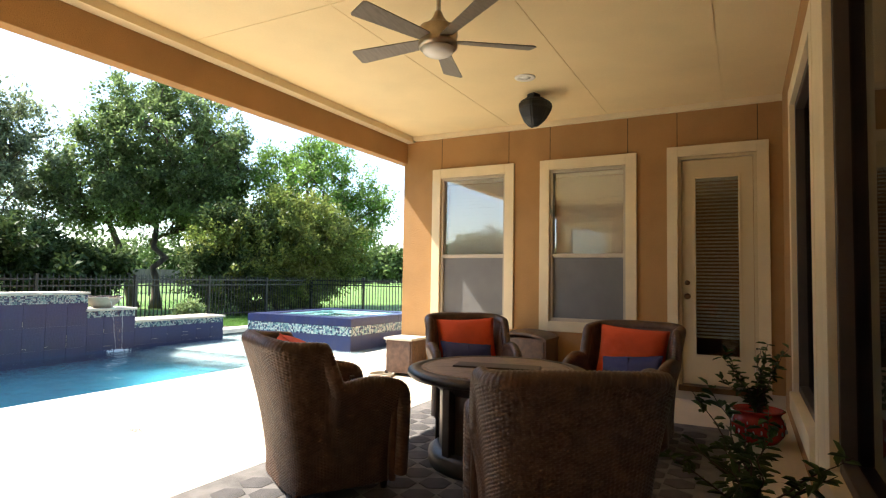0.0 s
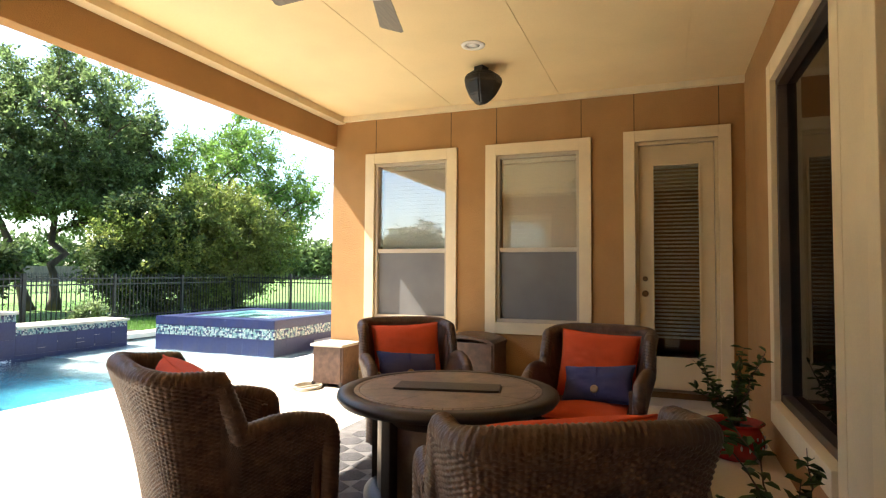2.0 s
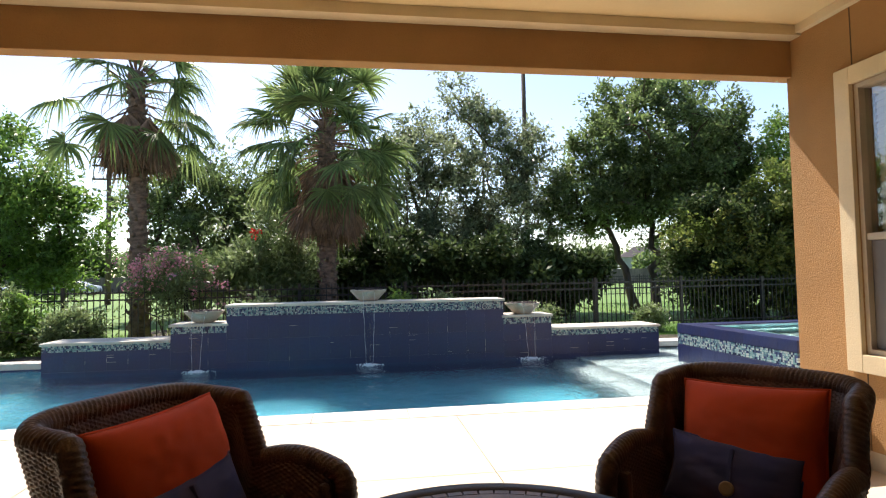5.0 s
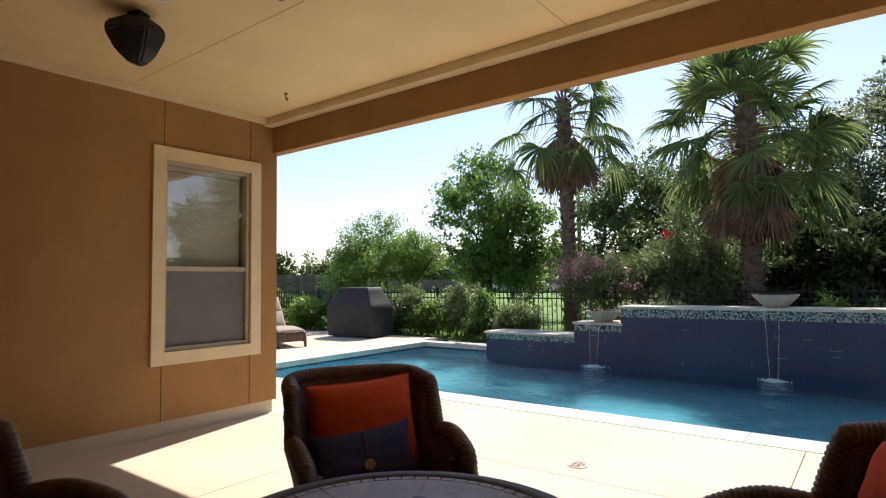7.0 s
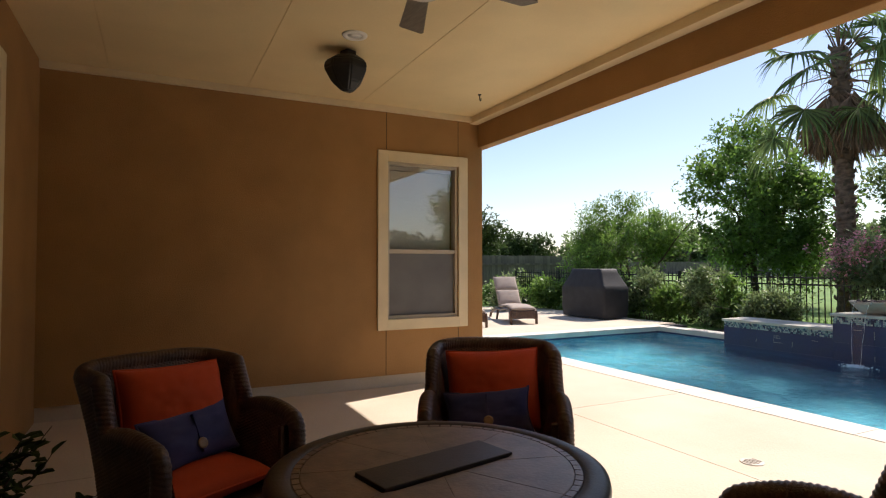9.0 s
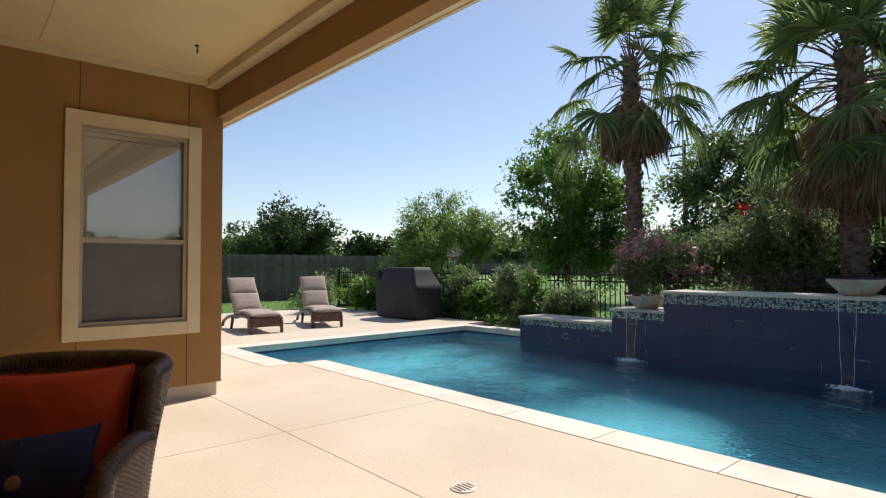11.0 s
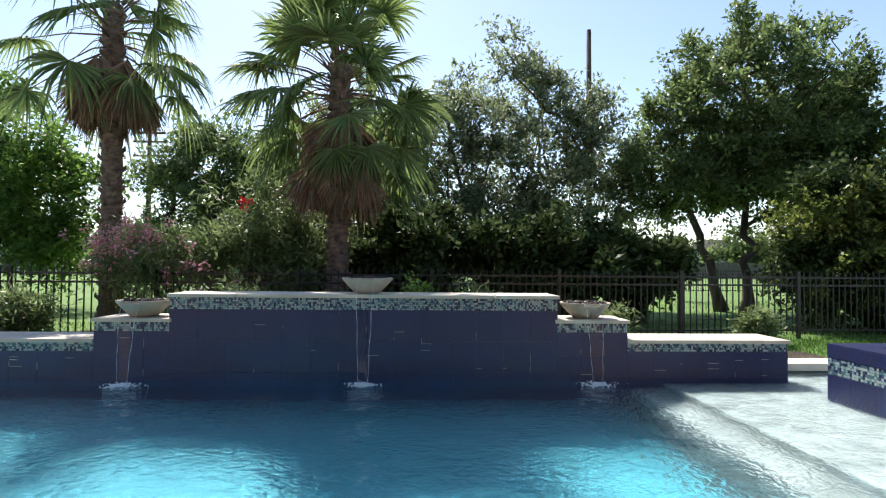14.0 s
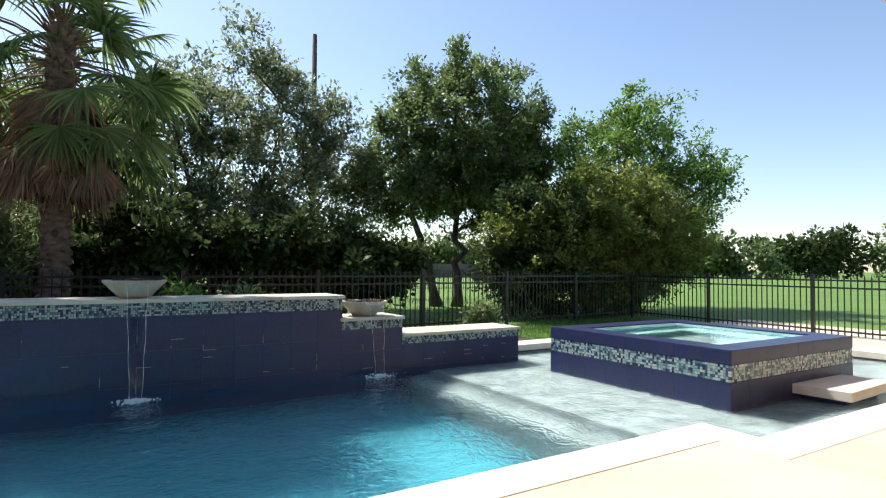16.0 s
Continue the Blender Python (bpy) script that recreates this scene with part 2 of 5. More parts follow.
structure("room_east_floor", boxes((XR + .25, XR + 3.2, YB, 1.77, 0.0, 0.1)), ROOM, "dim room floor behind the windows", "floor")
structure("room_west_floor", boxes((XL - 3.2, XL - .25, YB, 1.78, 0.0, 0.1)), ROOM, "dim room floor behind the window", "floor")
bm = boxes((XL - .25, XR + .25, YB - .25, 2.0, CZ + .006, CZ + .12))
for y0, y1 in ((YB - .02, -1.773), (-1.767, -0.623), (-0.617, 0.522), (0.528, 1.99)):
    box(bm, XL - .02, -0.803, y0, y1, CZ, CZ + .01)
    box(bm, -0.797, XR + .02, y0, y1, CZ, CZ + .01)
structure("ceiling", bm, CEILING, "cream painted panel ceiling of the covered patio", "ceiling")
structure("beam", boxes((XL - .25, XR + .25, 1.975, 2.10, SOFFIT, CZ + .3), bevel=0.008), STUCCO, "ochre stucco beam across the patio opening", "beam")
bm = boxes((XL - 8, XR + 6.9, 2.102, 2.28, 2.92, 2.95), (XL - 8, XR + 6.9, 2.44, 2.49, 2.92, 2.95), (XL - 8, XR + 6.9, 2.28, 2.44, 2.945, 2.95))
for i in range(150):
    x = XL - 1.2 + i * 0.062
    box(bm, x, x + .034, 2.28, 2.44, 2.928, 2.945)
structure("soffit", bm, TRIM, "cream painted eave soffit with a vented strip", "soffit")
structure("fascia", boxes((XL - 8, XR + 6.9, 2.49, 2.52, 2.91, 3.12)), TRIM, "cream fascia board along the eave", "fascia")
structure("roof", boxes((XL - 8, XR + 6.9, YB - 7, 2.56, CZ + .3, CZ + .42), (XL - 8, XR + 6.9, 2.1, 2.56, 3.12, 3.3)), SEAM, "dark shingled roof over the house", "roof")
structure("crown_trim", boxes((XL, XR, 1.865, 1.973, CZ - .075, CZ - .002), (XL + .002, XL + .05, YB, 1.865, CZ - .06, CZ - .002), (XR - .05, XR - .002, YB, 1.865, CZ - .06, CZ - .002)), TRIM, "narrow cream trim where ceiling meets beam and wall", "trim")
bm = bmesh.new()
for y, z0, z1 in [(v, 2.575, CZ - .05) for v in (1.46, .55, .04, -.83, -1.33, -2.07)] + [(v, .13, .62) for v in (1.46, .55, .04, -.83)]:
    box(bm, XR - .002, XR + .01, y - .004, y + .004, z0, z1)
for y, z0, z1 in ((.83, 2.57, CZ - .05), (1.71, 2.57, CZ - .05), (.83, .13, .62), (1.71, .13, .62)):
    box(bm, XL - .01, XL + .002, y - .004, y + .004, z0, z1)
structure("stucco_joint", bm, SEAM, "thin dark control joints in the stucco", "joint")

# ---- more materials ----
WICKER = mat("brown_wicker", (0.066, 0.033, 0.020), 0.36, 0.35, 18, 150, 0.3, tint=(0.12, 0.064, 0.038))
ORANGE = mat("orange_canvas", (0.62, 0.075, 0.018), 0.9, 0.06, 7, 420, 0.35)
NAVY = mat("navy_canvas", (0.055, 0.06, 0.16), 0.9, 0.08, 8, 420, 0.35)
BUTTON = mat("horn_button", (0.30, 0.20, 0.11), 0.4, 0.15, 30, 90, 0.1)
SLATE = mat("tabletop_slate", (0.24, 0.165, 0.115), 0.38, 0.16, 9, 70, 0.15, tint=(0.13, 0.095, 0.075), per_object=0.12)
IRON = mat("bronze_painted_metal", (0.045, 0.034, 0.028), 0.42, 0.15, 12, 120, 0.12, metal=0.5)
IRON2 = mat("brushed_bronze_panel", (0.17, 0.125, 0.09), 0.38, 0.15, 9, 90, 0.1, metal=0.7)
BLACK = mat("black_plastic", (0.012, 0.012, 0.013), 0.5, 0.15, 20, 150, 0.15)
FENCE = mat("black_fence_paint", (0.012, 0.013, 0.013), 0.4, 0.1, 10, 80, 0.1)
NICKEL = mat("brushed_nickel", (0.45, 0.37, 0.27), 0.32, 0.08, 30, 200, 0.05, metal=1.0)
BLADE = mat("weathered_blade", (0.20, 0.17, 0.13), 0.55, 0.12, 9, 90, 0.1, stretch=(1, 8, 1))
OPAL = mat("opal_glass", (0.85, 0.82, 0.76), 0.25, 0.02, 4, 40, 0.0)
WHITE = mat("white_enamel", (0.78, 0.74, 0.66), 0.4, 0.03, 6, 50, 0.0)
DOOR = mat("cream_door_paint", (0.60, 0.48, 0.29), 0.42, 0.04, 3, 80, 0.08)
BLIND = mat("cream_blind_slat", (0.78, 0.73, 0.63), 0.5, 0.04, 6, 80, 0.03)
SCREEN = mat("grey_insect_screen", (0.15, 0.145, 0.14), 0.55, 0.08, 3, 300, 0.1)
BRONZE = mat("antique_brass", (0.20, 0.12, 0.06), 0.35, 0.1, 20, 90, 0.05, metal=1.0)
LOUNGE = mat("taupe_lounger_cushion", (0.40, 0.33, 0.28), 0.9, 0.06, 6, 300, 0.3)
COVER = mat("black_grill_cover", (0.022, 0.021, 0.024), 0.65, 0.2, 5, 40, 0.5)
BOWL = mat("cast_stone_bowl", (0.52, 0.46, 0.36), 0.8, 0.12, 6, 70, 0.3)
LAVA = mat("lava_rock", (0.05, 0.03, 0.028), 0.9, 0.3, 10, 80, 0.6, per_island=0.4)
POT = mat("red_glazed_clay", (0.42, 0.035, 0.03), 0.25, 0.15, 8, 60, 0.1)
POT_WHITE = mat("pale_glaze", (0.55, 0.55, 0.58), 0.25, 0.15, 20, 90, 0.05, per_island=0.2)
RUG = mat("pale_rug_ground", (0.17, 0.155, 0.145), 0.95, 0.2, 6, 260, 0.5)
RUG2 = mat("charcoal_rug_pattern", (0.075, 0.068, 0.066), 0.95, 0.15, 6, 260, 0.5, per_object=0.2)
BARK = mat("grey_brown_bark", (0.12, 0.085, 0.06), 0.95, 0.3, 6, 40, 0.9, stretch=(1, 1, 0.25))
PALM_BARK = mat("palm_trunk_bark", (0.20, 0.135, 0.095), 0.95, 0.3, 7, 50, 0.9, stretch=(1, 1, 2.2))
FROND = mat("palm_frond", (0.20, 0.27, 0.09), 0.42, 0.15, 2, 30, 0.1, tint=(0.13, 0.20, 0.06), per_island=0.45, sub=0.55, spec=0.45)
DEAD = mat("dead_palm_frond", (0.27, 0.17, 0.105), 0.9, 0.2, 3, 30, 0.2, per_island=0.35, sub=0.15)
LEAF_OAK = mat("oak_leaf", (0.17, 0.235, 0.085), 0.38, 0.1, 1.2, 20, 0.0, tint=(0.11, 0.165, 0.055), per_island=0.5, sub=0.6, spec=0.5)
LEAF_OLIVE = mat("olive_shrub_leaf", (0.24, 0.27, 0.07), 0.42, 0.1, 1.0, 20, 0.0, tint=(0.11, 0.165, 0.035), per_island=0.4, sub=0.6, spec=0.3)
LEAF_GREY = mat("silver_green_leaf", (0.24, 0.285, 0.16), 0.38, 0.1, 1.2, 20, 0.0, tint=(0.15, 0.19, 0.10), per_island=0.5, sub=0.6, spec=0.5)
LEAF_BRIGHT = mat("bright_green_leaf", (0.18, 0.30, 0.06), 0.42, 0.1, 1.5, 20, 0.0, tint=(0.11, 0.21, 0.04), per_island=0.4, sub=0.55)
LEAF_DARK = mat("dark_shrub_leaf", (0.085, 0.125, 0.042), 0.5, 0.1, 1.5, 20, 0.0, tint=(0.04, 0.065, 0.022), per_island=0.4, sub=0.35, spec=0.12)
LEAF_OLE = mat("oleander_leaf", (0.24, 0.31, 0.13), 0.45, 0.1, 1.5, 20, 0.0, tint=(0.10, 0.16, 0.05), per_island=0.35, sub=0.5)
PINK = mat("pink_petal", (0.80, 0.36, 0.42), 0.7, 0.1, 4, 20, 0.0, per_island=0.3, sub=0.3)
RED = mat("red_petal", (0.70, 0.03, 0.02), 0.6, 0.1, 4, 20, 0.0, per_island=0.2, sub=0.3)
WOOD_FENCE = mat("weathered_fence_board", (0.15, 0.125, 0.11), 0.9, 0.2, 4, 60, 0.4, per_object=0.2, stretch=(1, 1, .2))
FAR_WALL = mat("far_house_wall", (0.42, 0.42, 0.45), 0.8, 0.05, 1, 20, 0.1)
FAR_BRICK = mat("far_house_brick", (0.26, 0.17, 0.13), 0.9, 0.1, 1, 20, 0.1)
FAR_ROOF = mat("far_house_roof", (0.07, 0.06, 0.06), 0.9, 0.1, 1, 20, 0.1)
FAR_GLASS = mat("far_window_pane", (0.03, 0.035, 0.05), 0.1, 0.05, 1, 20, 0.0)
CAR = mat("silver_car_paint", (0.35, 0.36, 0.38), 0.3, 0.03, 3, 60, 0.0, metal=0.5)
FOAM = mat("white_foam", (0.75, 0.82, 0.86), 0.6, 0.05, 20, 80, 0.4)
SPA_PLASTER = mat("spa_plaster", (0.42, 0.66, 0.66), 0.7, 0.1, 2, 30, 0.1)
SPA_WATER = glass_mat("spa_water", (0.75, 0.95, 0.95), 0.0, 1.333, 0.15, 3.0)


def palette(name, colours, rough=0.25):
    """Glass mosaic: each chip takes one of some colours."""
    m = mat(name, colours[0], rough, 0.1, 8, 60, 0.05)
    n, l = m.node_tree.nodes, m.node_tree.links
    g, r = n.new("ShaderNodeNewGeometry"), n.new("ShaderNodeValToRGB")
    r.color_ramp.interpolation = "CONSTANT"
    for i, c in enumerate(colours):
        e = r.color_ramp.elements[i] if i < 2 else r.color_ramp.elements.new(0.99)
        e.position, e.color = i / len(colours), (*c, 1)
    l.new(g.outputs["Random Per Island"], r.inputs[0])
    l.new(r.outputs[0], n["Principled BSDF"].inputs["Base Color"])
    return m


MOSAIC = palette("glass_mosaic", [(0.34, 0.42, 0.40), (0.06, 0.08, 0.16), (0.20, 0.33, 0.32), (0.03, 0.04, 0.08), (0.28, 0.38, 0.38), (0.10, 0.18, 0.22), (0.44, 0.48, 0.45)])


def window_glass(name, gloss, tint):
    m = bpy.data.materials.new(name)
    m.use_nodes = True
    n, l = m.node_tree.nodes, m.node_tree.links
    a, b, mx = n.new("ShaderNodeBsdfTransparent"), n.new("ShaderNodeBsdfGlossy"), n.new("ShaderNodeMixShader")
    a.inputs[0].default_value, b.inputs["Roughness"].default_value, mx.inputs[0].default_value = (*tint, 1), 0.01, gloss
    l.new(a.outputs[0], mx.inputs[1])
    l.new(b.outputs[0], mx.inputs[2])
    l.new(mx.outputs[0], n["Material Output"].inputs[0])
    return m


PANE = window_glass("coated_window_glass", 0.14, (0.92, 0.93, 0.92))
SPRAY = window_glass("falling_water", 0.035, (0.96, 0.98, 1.0))
DARK_PANE = window_glass("tinted_window_glass", 0.30, (0.30, 0.30, 0.30))


# ---- windows and doors ----
def across(x, s):
    """Local frame for things on a wall across x: local x runs along y, local y points out of the wall by s."""
    return Matrix(((0, s, 0, x), (1, 0, 0, 0), (0, 0, 1, 0), (0, 0, 0, 1)))


def trim_boards(parent, a, b, z0, z1, w=0.115, door=False):
    part("casing", boxes((a - w, a, -0.01, 0.03, z0 - (0 if door else w), z1 + w), bevel=0.004), TRIM, parent)
    part("casing", boxes((b, b + w, -0.01, 0.03, z0 - (0 if door else w), z1 + w), bevel=0.004), TRIM, parent)
    part("casing", boxes((a, b, -0.01, 0.029, z1, z1 + w), bevel=0.004), TRIM, parent)
    if not door:
        part("casing", boxes((a, b, -0.01, 0.029, z0 - w, z0), bevel=0.004), TRIM, parent)


SLATS = {}


def slats(parent, a, b, z0, z1, y, pitch, depth, tilt, material):
    key = (round(b - a, 3), depth, tilt)
    if key not in SLATS:
        bm = boxes((-(b - a) / 2, (b - a) / 2, -depth / 2, depth / 2, -0.0012, 0.0012))
        bmesh.ops.rotate(bm, verts=bm.verts, matrix=Matrix.Rotation(radians(tilt), 3, "X"))
        SLATS[key] = mesh_of("slat", bm, material)
    for i in range(int((z1 - z0) / pitch)):
        s = new("slat", SLATS[key])
        s.parent = parent
        s.location = ((a + b) / 2, y, z1 - (i + .5) * pitch)


def sash_window(name, x, s, a, b, z0, z1, label):
    w = thing(name, across(x, s), label, "window", "", "structure")
    trim_boards(w, a, b, z0, z1)
    zm = z0 + (z1 - z0) * 0.43
    part("window_frame", boxes((a, a + .03, -.1, -.01, z0, z1), (b - .03, b, -.1, -.01, z0, z1), (a + .03, b - .03, -.1, -.01, z0, z0 + .035), (a + .03, b - .03, -.1, -.01, z1 - .03, z1)), ALMOND, w, "taupe aluminium window frame")
    part("meeting_rail", boxes((a + .03, b - .03, -.075, -.02, zm - .022, zm + .022), bevel=.004), ALMOND, w)
    p = part("upper_pane", boxes((a + .03, b - .03, -.060, -.056, zm + .022, z1 - .03)), PANE, w)
    q = part("lower_pane", boxes((a + .03, b - .03, -.082, -.078, z0 + .035, zm - .022)), PANE, w)
    part("insect_screen", boxes((a + .032, b - .032, -.050, -.048, z0 + .037, zm - .024)), SCREEN, w, "taut grey insect screen")
    for g in (p, q):
        g.visible_shadow = False
    blind = thing("venetian_blind", across(x, s), "closed cream venetian blind behind a window", "blind", "window blinds")
    part("headrail", boxes((a + .04, b - .04, -.16, -.105, z1 - .07, z1 - .03)), BLIND, blind)
    slats(blind, a + .04, b - .04, z0 + .04, z1 - .08, -.13, .043, .05, 68 * s, BLIND)


sash_window("window_1", XR, -1, *WIN_R1, "tall sash window in a cream casing reflecting the sky")
sash_window("window_2", XR, -1, *WIN_R2, "tall sash window in a cream casing with cream blinds")
sash_window("window_3", XL, 1, *WIN_L, "tall sash window in a cream casing reflecting trees")

a, b, z0, z1 = DOOR_R
d = thing("door_1", across(XR, -1), "closed cream patio door with a full-length glass light", "door", "", "structure")
trim_boards(d, a, b, z0, z1, 0.105, True)
part("jamb", boxes((a, a + .03, -.12, -.01, z0, z1), (b - .03, b, -.12, -.01, z0, z1), (a + .03, b - .03, -.12, -.01, z1 - .03, z1)), DOOR, d)
part("threshold", boxes((a, b, -.14, .05, z0 - .035, z0 + .02), bevel=.004), BRONZE, d, "worn bronze threshold")
sl, ga, gb, gz0, gz1 = z0 + .03, a + .145, b - .145, .44, 2.29
part("door_slab", boxes((a + .035, ga, -.09, -.045, sl, z1 - .035), (gb, b - .035, -.09, -.045, sl, z1 - .035), (ga, gb, -.09, -.045, sl, gz0), (ga, gb, -.09, -.045, gz1, z1 - .035)), DOOR, d)
part("glazing_bead", boxes((ga, ga + .022, -.044, -.03, gz0, gz1), (gb - .022, gb, -.044, -.03, gz0, gz1), (ga + .022, gb - .022, -.044, -.03, gz0, gz0 + .022), (ga + .022, gb - .022, -.044, -.03, gz1 - .022, gz1), bevel=.004), DOOR, d)
g = part("door_pane", boxes((ga, gb, -.066, -.062, gz0, gz1)), window_glass("door_glass", 0.10, (0.8, 0.8, 0.78)), d)
g.visible_shadow = False
for z, r in ((1.05, .03), (1.19, .024)):
    bm = lathe(bmesh.new(), [(r, 0), (r, .008), (r * .45, .012), (r * .45, .035), (r * .95, .045), (r, .06), (r * .6, .072)], 16)
    bmesh.ops.rotate(bm, verts=bm.verts, matrix=Matrix.Rotation(radians(-90), 3, "X"))
    k = part("door_knob" if z < 1.1 else "deadbolt", bm, BRONZE, d, "antique brass")
    k.location = (b - .085, -.045, z)
blind = thing("venetian_blind", across(XR, -1), "half-open dark slatted blind behind the door glass", "blind", "window blinds")
part("headrail", boxes((ga + .01, gb - .01, -.13, -.095, gz1 - .04, gz1)), BLIND, blind)
slats(blind, ga + .01, gb - .01, gz0 + .16, gz1 - .05, -.105, .036, .032, -32, BLIND)


def fixed_window(name, x0, x1, z0, z1):
    w = thing(name, Matrix.Translation((0, YB, 0)), "large fixed window in a cream casing with a bronze frame", "window", "", "structure")
    c, e = .13, .05
    part("casing", boxes((x0 - c, x0, -.02, .035, z0 - c, z1 + c), bevel=.004), TRIM, w)
    part("casing", boxes((x1, x1 + c, -.02, .035, z0 - c, z1 + c), bevel=.004), TRIM, w)
    part("casing", boxes((x0, x1, -.02, .034, z1, z1 + c), bevel=.004), TRIM, w)
    part("window_sill", boxes((x0, x1, -.02, .06, z0 - c, z0), bevel=.006), TRIM, w)
    part("window_frame", boxes((x0, x0 + e, -.1, -.0, z0, z1), (x1 - e, x1, -.1, -.0, z0, z1), (x0 + e, x1 - e, -.1, -.0, z0, z0 + e), (x0 + e, x1 - e, -.1, -.0, z1 - e, z1), bevel=.006), BROWN_FRAME, w, "dark bronze window frame")
    g = part("pane", boxes((x0 + e, x1 - e, -.062, -.056, z0 + e, z1 - e)), DARK_PANE, w)
    g.visible_shadow = False


fixed_window("window_4", *BACK[0])
fixed_window("window_5", *BACK[1])
part("post", boxes((-0.73, -0.43, YB, YB + .033, 0.0, 2.65), bevel=.004), TRIM, tagged(new("casing_post"), "broad cream post between two large windows", "trim", "", "structure"))

# ---- deck, coping, rug ----
deck = thing("deck", Matrix.Identity(4), "cream concrete pool deck with saw-cut joints", "deck", "", "structure")
CW = 0.33


def slab(x0, x1, y0, y1, name="slab", material=CONCRETE, z1=0.0, z0=-0.1, parent=None, g=0.0025):
    return part(name, boxes((x0 + g, x1 - g, y0 + g, y1 - g, z0, z1), bevel=.003), material, parent or deck)


part("bedding", boxes((-14, PX0 - .01, YB - 5, 9.1, -.2, -.02), (PX0 - .01, 13.2, YB - 5, PY0, -.2, -.02), (PX0 - .01, -5.38, PY0, BULGE - .02, -.2, -.02), (-5.38, 3.33, PY0, NEAR - .02, -.2, -.02), (PX1 + .01, 13.2, PY0, 9.1, -.2, -.02), (PX0 - .01, -5.0, PY1 + .02, 8.6, -.2, -.02), (4.7, PX1, PY1 + .02, 8.6, -.2, -.02)), WOOD_FENCE, deck)
for x0, x1 in ((-14, -8.4), (-8.4, -5.5), (-5.5, -2.63), (-2.63, .30), (.30, 3.2), (3.2, 6.2), (6.2, 13.2)):
    slab(x0, x1, YB - 5, 1.93)
    if x1 > -8.4 and x0 < 3.2:
        slab(x0, x1, 1.93, (BULGE if x0 < -5.6 else NEAR) - CW)
    elif x0 >= 3.2:
        slab(x0, x1, 1.93, PY0 - .02)
slab(-14, -8.4, 1.93, 5.2)
slab(-14, -8.4, 5.2, 9.1)
slab(-8.4, PX0 - CW, BULGE - CW, 5.2)
slab(-8.4, PX0 - CW, 5.2, 9.1)
slab(PX1 + CW, 13.2, PY0 - .02, 9.1)
coping = thing("coping", Matrix.Identity(4), "pale cast stone coping round the pool", "coping", "", "structure")


def run(x0, x1, y0, y1, step=0.92):
    """Coping stones along the longer side of a strip."""
    along = x1 - x0 > y1 - y0
    n = max(1, round(((x1 - x0) if along else (y1 - y0)) / step))
    for i in range(n):
        if along:
            slab(x0 + (x1 - x0) * i / n, x0 + (x1 - x0) * (i + 1) / n, y0, y1, "coping_stone", COPING, 0.004, -.09, coping, .003)
        else:
            slab(x0, x1, y0 + (y1 - y0) * i / n, y0 + (y1 - y0) * (i + 1) / n, "coping_stone", COPING, 0.004, -.09, coping, .003)


run(PX0 - CW, -5.37, BULGE - CW, BULGE + .03)
run(-5.37, 3.37, NEAR - CW, NEAR + .03)
run(3.03, 3.37, PY0 - CW, NEAR - CW)
run(3.37, PX1 + CW, PY0 - CW, PY0 + .05)
run(PX0 - CW, PX0 + .03, BULGE + .03, PY1)
run(PX0 - CW, -5.0, PY1, PY1 + CW)
run(4.75, PX1 + CW, PY1 - .1, PY1 + CW)
run(PX1 - .03, PX1 + CW, PY0 + .05, PY1 - .1)
tile_line = boxes((PX0, PX0 + .008, BULGE, PY1, -.2, -.09), (PX0, -5.0, PY1 - .008, PY1, -.2, -.09), (PX0, -5.37, BULGE, BULGE + .008, -.2, -.09), (-5.37, 3.34, NEAR, NEAR + .008, -.2, -.09))
structure("waterline_tile", tile_line, BLUE_TILE, "band of dark blue waterline tile", "tile")
slab_1 = thing("stepping_slab", pose(6.1, 3.98, 0, 0, 0, 3), "thick pale stone stepping slab beside the spa", "slab")
part("slab", boxes((-.55, .55, -.3, .3, -.07, .03), bevel=.008), COPING, slab_1)
part("pier", boxes((-.4, .4, -.2, .2, -.26, -.07)), BLUE_TILE, slab_1)
drain = thing("deck_drain", pose(-0.96, 2.18, .001), "small round slotted drain cover in the deck", "drain")
part("cover", lathe(bmesh.new(), [(.075, -.01), (.075, .003), (.07, .005)], 24), COPING, drain)
for i in range(5):
    part("slot", boxes((-.05 + abs(i - 2) * .008, .05 - abs(i - 2) * .008, -.05 + i * .025 - .004, -.05 + i * .025 + .004, .005, .007)), SEAM, drain)

rug = thing("outdoor_rug", pose(-0.28, -0.52, .002), "charcoal outdoor rug with pale lines between rounded cells", "rug")
part("weave", boxes((-1.75, 1.75, -1.3, 1.3, 0, .008), bevel=.003), RUG, rug)
bm = bmesh.new()
lathe(bm, [(.098, .008), (.092, .0105)], 6)
cell = mesh_of("rug_cell", bm, RUG2)
n = 0
for j in range(-7, 8):
    for i in range(-8, 9):
        x, y = i * .205 + (.1025 if j % 2 else 0), j * .178
        if abs(x) < 1.62 and abs(y) < 1.2:
            c = new("rug_cell", cell)
            c.parent, c.location = rug, (x, y, 0)

